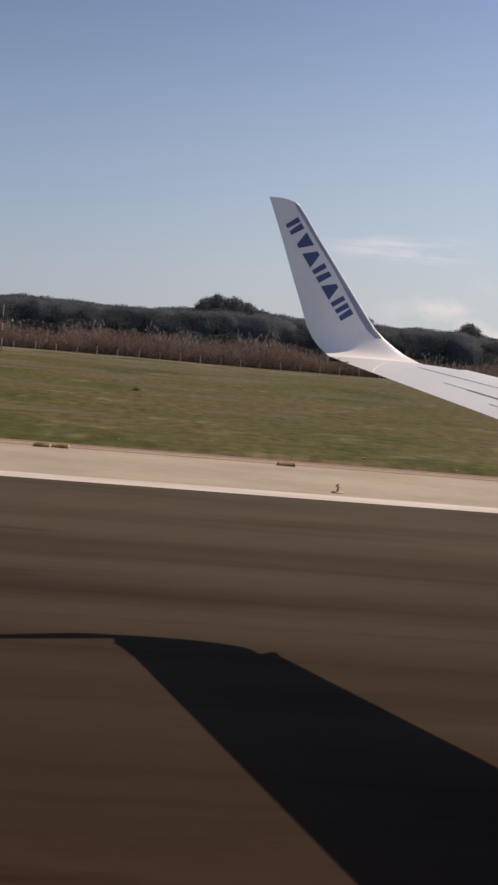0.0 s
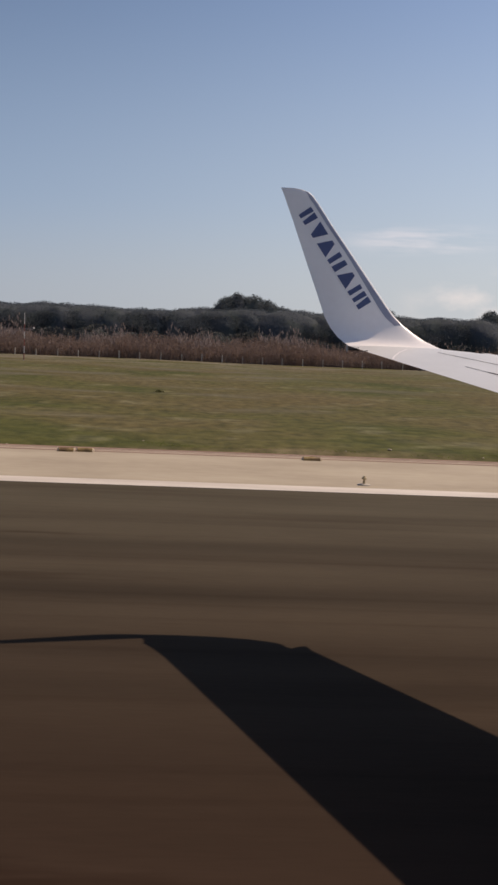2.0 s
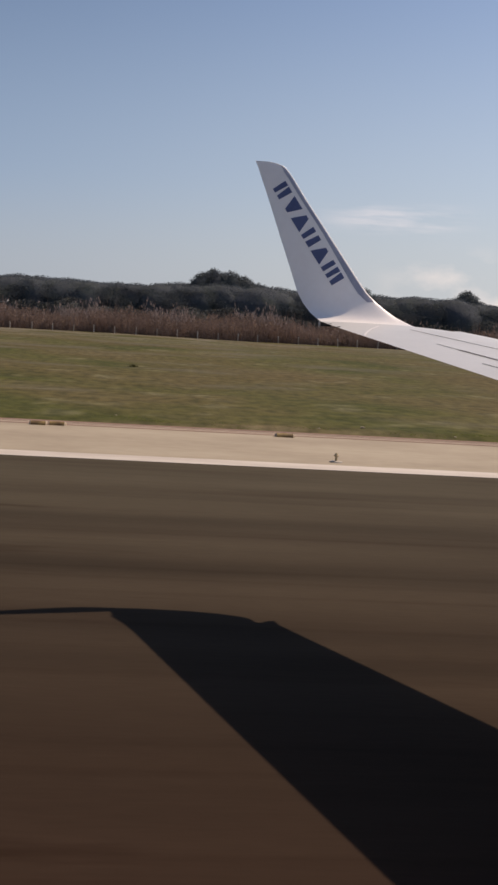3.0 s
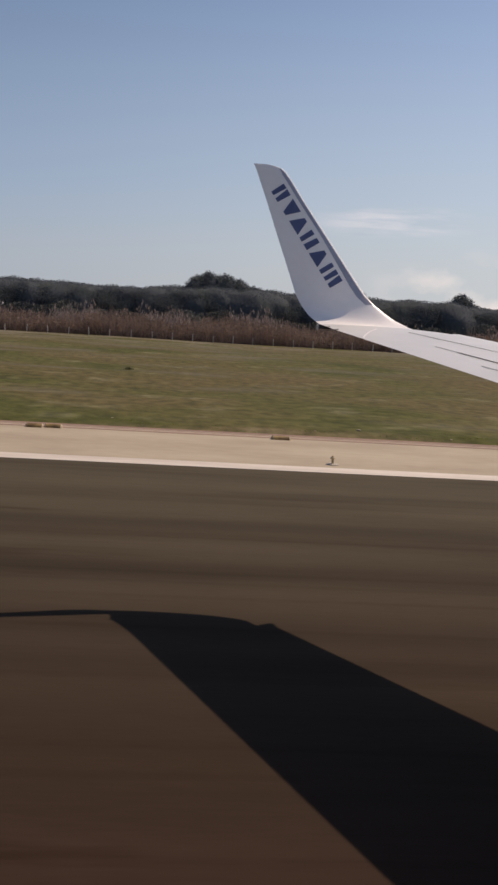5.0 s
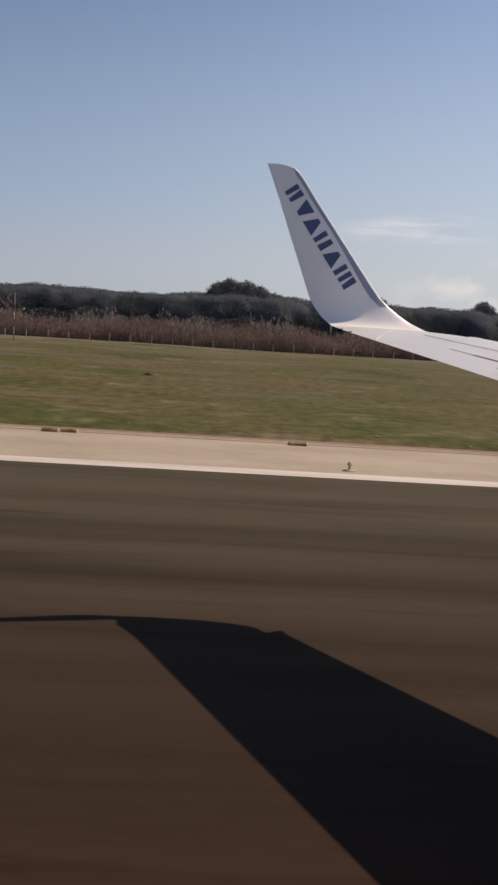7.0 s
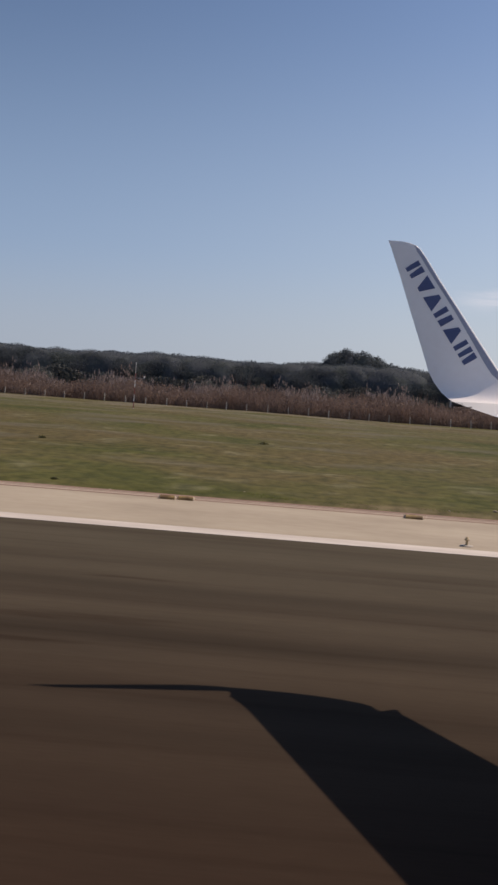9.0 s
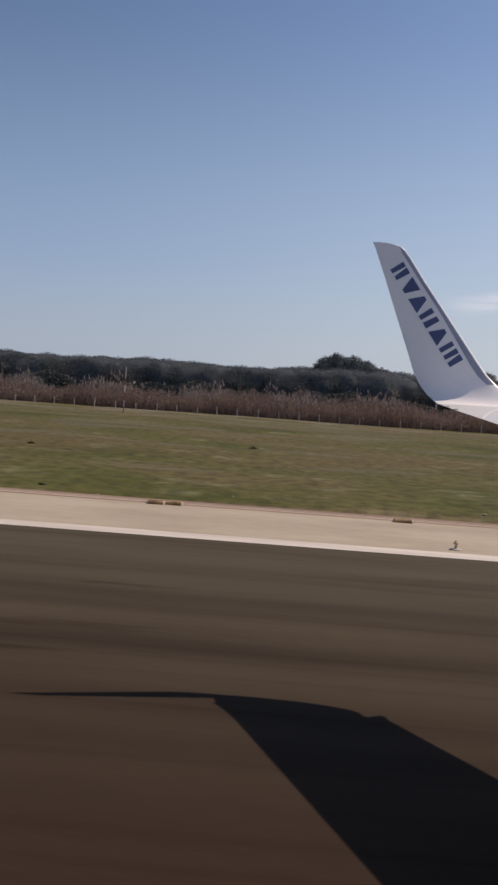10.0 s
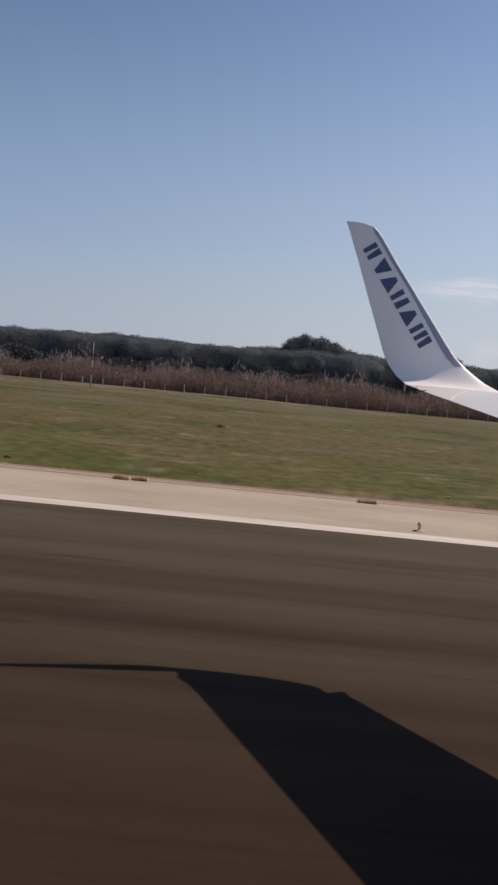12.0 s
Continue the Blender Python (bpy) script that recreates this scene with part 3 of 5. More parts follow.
def section(le, te, y, z, up, thick, camber, drop=0.0):
    """A closed wing section; up is the outward normal of its upper face, in the y-z plane."""
    c = le - te
    top, low = [], []
    for k in STEPS:
        t, m = foil(k)
        x, h = le - c * k, z - drop * k
        u, d = (m * camber + t * thick) * c, (m * camber - t * thick) * c
        top.append((x, y + up[0] * u, h + up[1] * u))
        low.append((x, y + up[0] * d, h + up[1] * d))
    return top + low[-2:0:-1]


def loft(sections, caps=(True, True)):
    bm = bmesh.new()
    rows = [[bm.verts.new(p) for p in s] for s in sections]
    n = len(rows[0])
    for a, b in zip(rows, rows[1:]):
        for k in range(n):
            bm.faces.new((a[k], a[(k + 1) % n], b[(k + 1) % n], b[k]))
    if caps[0]:
        bm.faces.new(rows[0])
    if caps[1]:
        bm.faces.new(rows[-1][::-1])
    for f in bm.faces:
        f.smooth = len(f.verts) == 4
    # the trailing edge stays a crisp edge
    for a, b in zip(rows, rows[1:]):
        if n > len(STEPS):
            bm.edges.get((a[len(STEPS) - 1], b[len(STEPS) - 1])).smooth = False
    return bm


def wing_up():
    n = Vector((-DIHEDRAL, 1)).normalized()
    return (n.x, n.y)


def wing_top(x, y):
    """Height of the wing's upper face."""
    le, te = le_x(y), te_x(y)
    k = min(1, max(0, (le - x) / (le - te)))
    t, m = foil(k)
    return wing_z(y) + (m * 0.06 + t * THICK) * (le - te) - TE_DROP * k


aircraft = thing("airliner", Matrix.Translation((0, 0, 4.25 * (1 - 1.03))) @ Matrix.Scale(1.03, 4), "white twin-jet airliner wing with an upswept winglet", "aircraft")

# the blended tip, row by row outwards: leading edge y, z, x; trailing edge y, z, x; slope of the span; thickness
BLEND = [
    (14.36, 4.047, 4.730, 14.36, 4.077, 2.468, 6, 0.058),
    (14.80, 4.093, 4.520, 14.80, 4.123, 2.344, 6.5, 0.057),
    (15.15, 4.130, 4.200, 15.15, 4.170, 2.225, 8, 0.055),
    (15.38, 4.145, 3.990, 15.38, 4.208, 2.120, 10, 0.053),
    (15.46, 4.146, 3.960, 15.48, 4.219, 2.117, 12, 0.053),
    (15.50, 4.138, 3.930, 15.56, 4.226, 2.112, 14, 0.053),
    (15.58, 4.146, 3.820, 15.63, 4.240, 2.100, 19, 0.056),
    (15.70, 4.206, 3.590, 15.70, 4.260, 2.080, 29, 0.064),
    (15.80, 4.314, 3.360, 15.765, 4.290, 2.050, 41, 0.074),
    (15.87, 4.430, 3.185, 15.82, 4.330, 2.005, 53, 0.080),
    (15.93, 4.545, 3.035, 15.87, 4.395, 1.955, 64, 0.083),
    (15.97, 4.680, 2.895, 15.92, 4.480, 1.890, 72, 0.084),
    (16.00, 4.850, 2.765, 15.96, 4.640, 1.800, 78, 0.084),
    (16.03, 5.080, 2.595, 16.01, 4.960, 1.685, 81, 0.084),
    (16.09, 5.550, 2.250, 16.085, 5.530, 1.470, 81, 0.080),
    (16.155, 6.050, 1.880, 16.155, 6.050, 1.280, 81, 0.078),
    (16.20, 6.370, 1.660, 16.20, 6.370, 1.155, 81, 0.074),
    (16.215, 6.490, 1.565, 16.215, 6.490, 1.110, 81, 0.070),
    (16.222, 6.545, 1.500, 16.222, 6.545, 1.085, 81, 0.058),
    (16.227, 6.580, 1.400, 16.227, 6.580, 1.068, 81, 0.040),
    (16.230, 6.600, 1.280, 16.230, 6.600, 1.060, 81, 0.020),
]


def tip_point(row, k, side, camber, proud=0.0):
    """A point of a tip section at k of the way from the leading edge, on its upper (1) or lower (-1) face."""
    y, z, x, ty, tz, tx, a, th = row
    t, m = foil(k)
    u = (m * camber + side * t * th) * (x - tx) + proud
    return (x + (tx - x) * k, y + (ty - y) * k - math.sin(radians(a)) * u, z + (tz - z) * k + math.cos(radians(a)) * u)


def blend_section(row):
    camber = 0.06 if row[0] < 15.2 else 0.03
    return [tip_point(row, k, 1, camber) for k in STEPS] + [tip_point(row, k, -1, camber) for k in STEPS[-2:0:-1]]


ys = [-1.2, 3, 6, 9, 11, 12.5, 13.5, 14.1]
wing_rows = [section(le_x(y), te_x(y), y, wing_z(y), wing_up(), THICK, 0.06, TE_DROP) for y in ys] + [blend_section(r) for r in BLEND[:4]]
part("wing", loft(wing_rows), M["aircraft_grey"], aircraft, "light grey wing with panel seams")

# the extended slat along the leading edge, cut slantwise at its outer end
def slat_section(y, nose, chord, z, thick):
    rows = [(0.0, 0.0), (0.06, 0.55), (0.22, 0.95), (0.5, 1.0), (1.0, 0.55), (0.8, -0.35), (0.4, -0.75), (0.1, -0.5)]
    return [(nose - chord * k, y, z + thick * h) for k, h in rows]


slat_rows = [slat_section(y, le_x(y), 0.34 + 0.03 * (15.2 - y), wing_z(y) - 0.01, 0.050 + 0.005 * (15.2 - y)) for y in (6.0, 8.0, 10.0, 12.0, 13.5, 14.6, 15.26)]
slat_rows.append(slat_section(15.44, 4.285, 0.07, 4.155, 0.025))
part("slat", loft(slat_rows), M["aircraft_grey"], aircraft, "extended leading edge slat")

# the extended flap, which starts inboard of the aileron
def flap_section(y):
    nose, tail, z = te_x(y) + 0.75, te_x(y) - 0.24 - 0.03 * (8.9 - y), wing_z(y)
    c = nose - tail
    return [(nose - c * k, y, z - 0.04 - 0.34 * k + h * c) for k, h in ((0.0, 0.0), (0.10, 0.05), (0.35, 0.06), (0.7, 0.035), (1.0, 0.004), (0.7, 0.0), (0.35, -0.025), (0.10, -0.03))]


part("flap", loft([flap_section(y) for y in (8.95, 8.0, 6.5, 5.0, 3.0)]), M["aircraft_grey"], aircraft, "extended trailing edge flap")

winglet = part("winglet", loft([blend_section(r) for r in BLEND[3:]]), M["aircraft_white"], aircraft, "white upswept blended winglet")


def row_at(s):
    k = min(len(BLEND) - 2, int(s))
    return [a + (b - a) * (s - k) for a, b in zip(BLEND[k], BLEND[k + 1])]


def on_winglet(x, z, proud):
    """A point on the inboard face of the winglet, a little proud of it."""
    lo, hi = 8.0, len(BLEND) - 1.0
    for _ in range(40):
        s = (lo + hi) / 2
        row = row_at(s)
        f = min(1, max(0.0, (row[2] - x) / (row[2] - row[5])))
        if row[1] + (row[4] - row[1]) * f < z:
            lo = s
        else:
            hi = s
    return tip_point(row_at(s), f, 1, 0.03, proud)


def winglet_patch(corners, cuts=(4, 4), proud=0.004):
    """A thin patch that lies on the winglet, from four corners given as x, z."""
    bm = bmesh.new()
    (a, b, c, d), (nu, nv) = [Vector(p) for p in corners], cuts
    grid = []
    for j in range(nv + 1):
        row = []
        for i in range(nu + 1):
            p = a.lerp(b, i / nu).lerp(d.lerp(c, i / nu), j / nv)
            row.append(bm.verts.new(on_winglet(p.x, p.y, proud)))
        grid.append(row)
    for j in range(nv):
        for i in range(nu):
            bm.faces.new((grid[j][i], grid[j][i + 1], grid[j + 1][i + 1], grid[j + 1][i]))
    return bm


# metal band along the winglet's leading edge
band = bmesh.new()
rows = []
for s in np.linspace(10.0, 18.2, 34):
    row = row_at(s)
    w = (0.062 + 0.055 * min(1, max(0, (5.6 - row[1]) / 0.9))) * min(1, max(0.25, (6.58 - row[1]) / 0.12)) / (row[2] - row[5])
    rows.append([band.verts.new(tip_point(row, 0.012 + 0.022 / (row[2] - row[5]) + w * q, 1, 0.03, 0.003)) for q in (0.0, 0.33, 0.66, 1.0)])
for p, q in zip(rows, rows[1:]):
    for k in range(3):
        band.faces.new((p[k], p[k + 1], q[k + 1], q[k])).smooth = True
part("leading_edge_band", band, M["edge_metal"], winglet, "grey metal leading edge")

# the airline's mark: seven plain slanted blocks
along, across = Vector((0.0053, -0.0077)), Vector((0.0069, 0.0050))
start = Vector((1.39, 6.215)) - across * 10.5
def mark_block(shift, low0, low1, top0, top1):
    """A plain four-sided block; its foot and its head run from .0 to .1 along the mark."""
    def at(u, v):
        return start + along * (shift + u) + across * v
    part("mark_block", winglet_patch([at(low0, 4), at(low1, 4), at(top1, 31), at(top0, 31)], (5, 5), 0.005), M["mark_blue"], winglet, "dark blue plain block")


for shape in ((0, 0, 7, 0, 9), (11, 2, 9, 0, 11), (29, 9, 16, 0, 25), (56, 0, 27, 10, 17), (88, 0, 8, 0, 9), (101, 0, 11, 3, 12), (118, 0, 27, 10, 17), (150, 0, 8, 1, 9), (164, 0, 7, 0, 9), (175, 2, 10, 0, 11)):
    mark_block(*shape)



def wing_strip(points, width, mat, name, label="", proud=0.004):
    """A thin strip on the wing's upper face along points given as x, y."""
    bm = bmesh.new()
    rows = []
    for k, (x, y) in enumerate(points):
        a, b = points[max(0, k - 1)], points[min(len(points) - 1, k + 1)]
        d = Vector((b[0] - a[0], b[1] - a[1])).normalized()
        n = Vector((-d.y, d.x)) * width / 2
        rows.append([bm.verts.new((x + s * n.x, y + s * n.y, wing_top(x + s * n.x, y + s * n.y) + proud)) for s in (-1, 1)])
    for p, q in zip(rows, rows[1:]):
        bm.faces.new((p[0], p[1], q[1], q[0]))
    return part(name, bm, mat, aircraft, label)


def line(a, b, n=10):
    return [(a[0] + (b[0] - a[0]) * k / n, a[1] + (b[1] - a[1]) * k / n) for k in range(n + 1)]


wing_strip(line((3.33, 14.75), (6.45, 7.5), 16), 0.020, M["gap_dark"], "slat_seam", "dark seam")
wing_strip(line((3.38, 13.35), (3.55, 12.85), 5), 0.016, M["gap_dark"], "spoiler_seam", "dark seam")
wing_strip(line((3.55, 12.85), (5.3, 7.85), 14), 0.042, M["gap_dark"], "aileron_gap", "dark gap along the aileron")
wing_strip(line((3.56, 11.85), (5.0, 7.85), 10), 0.018, M["gap_dark"], "flap_seam", "dark seam")
wing_strip([(2.56, 14.10), (2.60, 14.28), (2.66, 14.46), (2.77, 14.76), (2.93, 15.06)], 0.03, M["aircraft_white"], "tip_joint", "pale sealant joint")

# static wicks, the white tail light at the tip and its dark housing
for y in (15.2, 14.9):
    x = te_x(y)
    part("static_wick", rod((x + 0.02, y, wing_z(y) + 0.05), (x - 0.15, y, wing_z(y) + 0.02), 0.006, 0.003, 6), M["gap_dark"], aircraft, "thin dark static wick")
part("tail_light", lathe([(0.004, -0.06), (0.014, -0.045), (0.016, 0.03), (0.008, 0.05)], 10, (2.10, 15.40, 4.175)), M["lamp_glass"], aircraft, "small clear tail light")
part("light_housing", box((0.16, 0.05, 0.05), (2.20, 15.38, 4.165), 0.012), M["gap_dark"], aircraft, "dark light housing")

# plain body and wheels out of sight, which carry the wing
body = bmesh.new()
rings = []
for x, r in ((-15, 0.5), (-13, 1.1), (-9, 1.75), (-5, 1.88), (16, 1.88), (19, 1.6), (21, 0.9), (21.8, 0.2)):
    rings.append([body.verts.new((x, -2.45 + r * math.cos(a), 3.75 + (1.88 - r) * 0.35 + r * math.sin(a))) for a in np.linspace(0, 2 * math.pi, 28, endpoint=False)])
for p, q in zip(rings, rings[1:]):
    for k in range(28):
        body.faces.new((p[k], p[(k + 1) % 28], q[(k + 1) % 28], q[k])).smooth = True
body.faces.new(rings[0])
body.faces.new(rings[-1][::-1])
part("fuselage", body, M["aircraft_white"], aircraft, "plain white fuselage")
for x, y, r in ((5.6, -0.2, 0.56), (5.6, -4.9, 0.56), (17.8, -2.45, 0.34)):
    strut = part("gear_strut", rod((x, y, 0.62), (x, y + (0.25 if y > -2 else -0.25 if y < -3 else 0) * -1, 2.7), 0.11, 0.14, 12), M["steel"], aircraft, "steel landing gear strut")
    for s in (-0.32, 0.32):
        tyre = bmesh.new()
        prof = [(-0.17, r * 0.55), (-0.19, r * 0.85), (-0.12, r), (0.12, r), (0.19, r * 0.85), (0.17, r * 0.55)]
        rg = [[tyre.verts.new((x + q * math.cos(a), y + s + w, r + 0.124 + q * math.sin(a))) for a in np.linspace(0, 2 * math.pi, 24, endpoint=False)] for w, q in prof]
        for p, q in zip(rg, rg[1:]):
            for k in range(24):
                tyre.faces.new((p[k], p[(k + 1) % 24], q[(k + 1) % 24], q[k])).smooth = True
        tyre.faces.new(rg[0])
        tyre.faces.new(rg[-1][::-1])
        part("tyre", tyre, M["rubber"], strut, "black tyre")


# ------------------------------------------------------------ plants
def pine_variant(seed, radius, height, crown_base, tall=False):
    """An umbrella pine: leaning trunk, limbs, and a wide flat-bottomed crown of needle clumps."""
    rng = np.random.default_rng(seed)
    root = thing("umbrella_pine", None, "dark green umbrella pine with a broad dense crown", "tree", "pines of the wood")
    bm = rod((0, 0, -0.2), (0.15, 0.1, crown_base + 0.4), 0.24, 0.15, 8)
    for k in range(6):
        a = k * 1.05 + rng.uniform(0, 0.5)
        q = radius * rng.uniform(0.45, 0.75)
        rod((0.1, 0.05, crown_base - 0.6 + 0.15 * k), (q * math.cos(a), q * math.sin(a), crown_base + 0.7), 0.09, 0.04, 6, bm)
    part("trunk", bm, M["bark"], root, "grey-brown trunk and limbs")
    bm = bmesh.new()
    bmesh.ops.create_icosphere(bm, subdivisions=5, radius=1)
    unit = [tuple(v.co) for v in bm.verts]
    bm.free()
    bm = bmesh.new()
    bmesh.ops.create_icosphere(bm, subdivisions=4, radius=1)

    def crown_point(v, grow):
        a = math.atan2(v[1], v[0])
        lobe = 1 + 0.10 * math.sin(a * 3 + seed) + 0.06 * math.sin(a * 5 + 2 * seed)
        p = Vector(v)
        lump = 1 + 0.09 * noise.noise(p * 2.6 + Vector((seed, 0, 0))) + 0.05 * noise.noise(p * 7 + Vector((0, seed, 0)))
        tall = (height - crown_base) if v[2] > 0 else 1.5
        return (v[0] * radius * lobe * lump * grow, v[1] * radius * lobe * lump * grow, crown_base + math.copysign(abs(v[2]) ** 0.8, v[2]) * tall * grow + (lump - 1) * 2.0 * max(0.0, v[2]))
    for v in bm.verts:
        v.co = crown_point(v.co, 0.955)
    for f in bm.faces:
        f.smooth = True
    shell = np.array([crown_point(u, 1.0) for u in unit])
    shell = shell[shell[:, 2] > crown_base - 0.9]
    pts = np.concatenate([shell, shell * np.array([0.985, 0.985, 0.985])])
    pts = pts + rng.normal(size=pts.shape) * np.array([0.20, 0.20, 0.08])
    if tall:
        # loose outer clumps that break the outline
        high = shell[shell[:, 2] > crown_base + 1.0]
        heart = high[rng.choice(len(high), 150, replace=False)] + rng.normal(size=(150, 3)) * 0.12
        pts = np.concatenate([pts, np.repeat(heart, 34, 0) + rng.normal(size=(150 * 34, 3)) * np.array([0.30, 0.30, 0.24])])
    # needles and inner mass share the green that is greyed for haze
    crown = part("crown", leaf_mesh("crown", pts, rng.uniform(0.08, 0.17, len(pts)), M["pine_leaf_hazed"], rng), None, root)
    part("foliage_mass", bm, M["pine_leaf_hazed"], crown)
    return root


def place_pines():
    rng = random.Random(4)
    kinds = [pine_variant(11 + k, r, h, b) for k, (r, h, b) in enumerate(((6.4, 9.2, 2.6), (7.0, 9.4, 2.8), (6.0, 9.1, 2.4), (7.4, 9.5, 3.0), (6.6, 9.3, 2.3)))]
    spots = []
    for row, (y0, x0, x1) in enumerate(((231, -86, 330), (238, -150, 330), (246, -110, 120))):
        x = x0 + row * 1.7
        while x < x1:
            spots.append((x + rng.uniform(-1.2, 1.2), y0 + rng.uniform(-2, 2) + (35 if x < -88 else 0), row))
            x += 4.5
    for k, (x, y, row) in enumerate(spots):
        swell = 1.015 + 0.05 * math.sin(x * 0.045 + 0.6) + 0.035 * math.sin(x * 0.13) + rng.uniform(-0.02, 0.025)
        swell *= 1.0 if row == 0 else 1.04
        src = kinds[k % 5]
        m = Matrix.Translation((x, y, 0.0)) @ Matrix.Rotation(rng.uniform(0, 6.28), 4, "Z")
        ob = src if k < 5 else copy_thing(src, m)
        ob.matrix_world = m @ Matrix.Diagonal((swell * rng.uniform(0.95, 1.1), swell * rng.uniform(0.95, 1.1), swell, 1))
    # taller pines that stand out of the wood
    lofty = pine_variant(31, 4.0, 12.7, 3.0, True)
    for k, (x, y, s, w) in enumerate(((5.6, 237, 0.99, 1.05), (8.2, 238, 1.06, 1.1), (11.6, 238, 1.035, 1.1), (66, 236, 0.94, 1.0), (94, 245, 0.98, 0.75), (127, 245, 0.95, 0.7), (40, 228, 0.88, 1.1), (14.6, 238, 0.965, 1.05), (18.2, 237, 0.85, 1.1))):
        ob = lofty if k == 0 else copy_thing(lofty, Matrix.Translation((x, y, 0)))
        ob.matrix_world = Matrix.Translation((x, y, 0)) @ Matrix.Rotation(rng.uniform(0, 6.28), 4, "Z") @ Matrix.Diagonal((w, w, s, 1))
        tagged(ob, "tall dark green pine rising above the wood", group="tall pines")


def place_understory():
    rng = np.random.default_rng(21)
    n = 60000
    x = rng.uniform(-150, 330, n)
    y = 221.8 + rng.normal(size=n) * 1.2 + np.where(x < -88, 30, 0)
    top = 4.2 + 0.8 * np.sin(x * 0.21) + 0.6 * np.sin(x * 0.57 + 1)
    z = rng.uniform(0, 1, n) ** 0.7 * top
    ob = new("undergrowth", leaf_mesh("undergrowth", np.stack([x, y, z], 1), rng.uniform(0.10, 0.24, n), M["scrub_leaf"], rng))
    tagged(ob, "dark evergreen undergrowth at the foot of the wood", "undergrowth", kind="stuff")
    # branches of the outer trees, grown into one another up to the crowns
    n = 380000
    x = rng.uniform(-86, 150, n)
    top = 8.0 + 0.45 * np.sin(x * 0.11 + 2) + 0.35 * np.sin(x * 0.37) + 0.25 * np.sin(x * 0.9 + 1)
    z = 1.5 + rng.uniform(0, 1, n) ** 0.8 * (top - 1.5)
    y = 224.6 + rng.normal(size=n) * 0.7 + 0.5 * np.sin(x * 0.5 + z) + np.clip(z - 5.5, 0, 3) * 0.9
    ob = new("wood_edge", leaf_mesh("wood_edge", np.stack([x, y, z], 1), rng.uniform(0.06, 0.13, n), M["pine_leaf_hazed"], rng))
    tagged(ob, "dark green interlocking pine branches along the wood's edge", "foliage", kind="stuff")


def reed_top(x, y):
    return (3.35 + 0.55 * np.sin((x + 14) * 0.30) + 0.35 * np.sin(x * 0.071 + 1.2) + 0.32 * np.sin(x * 0.83 + 0.3 * y) + 0.28 * np.sin(x * 1.9 - 0.2 * y)
            + 0.22 * np.sin(x * 3.7 + 0.5 * y))


def place_reeds():
    rng = np.random.default_rng(8)
    for name, n, x0, x1, y0, y1, grow in (("reed_bed", 46000, -84, 78, 158.5, 182, 1.0), ("reed_bed", 17000, -330, -84, 158.5, 180, 1.15), ("reed_bed", 10000, 78, 250, 168, 188, 0.85)):
        x, y = rng.uniform(x0, x1, n), y0 + (y1 - y0) * rng.uniform(0, 1, n) ** 1.6
        top = reed_top(x, y) * grow
        h = top * np.where(rng.uniform(0, 1, n) < 0.07 + 0.06 * np.sin(x * 0.36 + 1), rng.uniform(1.10, 1.52, n), rng.uniform(0.50, 1.05, n)) * (0.70 + 0.30 * np.clip((y - y0) / 9, 0, 1))
        base = np.stack([x, y, np.full(n, -0.1)], 1)
        root = thing(name, None, "tall dry reddish-brown reeds along the field's edge", "reeds", kind="stuff")
        part("stems", sliver_mesh("stems", base, h, rng.uniform(0.03, 0.085, n), rng.uniform(0.0, 0.30, n), M["reed"], rng), None, root)
        # the plumes stand in loose clumps
        keep = (h > top * 0.86) & (rng.uniform(0, 1, n) < 0.22 + 0.30 * np.sin(x * 0.42 + 2) + 0.15 * np.sin(x * 1.3))
        tips = base[keep] + np.stack([rng.normal(size=keep.sum()) * 0.12, np.zeros(keep.sum()), h[keep]], 1)
        pts = np.repeat(tips, 3, 0) + rng.normal(size=(len(tips) * 3, 3)) * np.array([0.07, 0.07, 0.13]) - np.array([0, 0, 0.3])
        part("plumes", sliver_mesh("plumes", pts, rng.uniform(0.30, 0.70, len(pts)), rng.uniform(0.06, 0.14, len(pts)), rng.uniform(0.0, 0.5, len(pts)), M["reed_plume"], rng), None, root, "pale feathery plumes")
        # broken leaves and brush that fill the bed up to two thirds of its height
        m = int(n * 1.6)
        bx, by = rng.uniform(x0, x1, m), y0 + 0.2 + (y1 - y0) * rng.uniform(0, 1, m) ** 1.5
        bz = rng.uniform(0, 1, m) ** 1.1 * reed_top(bx, by) * 0.92 * grow * (0.70 + 0.30 * np.clip((by - y0) / 9, 0, 1))
        part("brush", leaf_mesh("brush", np.stack([bx, by, bz], 1), rng.uniform(0.07, 0.24, m), M["brush"], rng), None, root, "low brown brush")


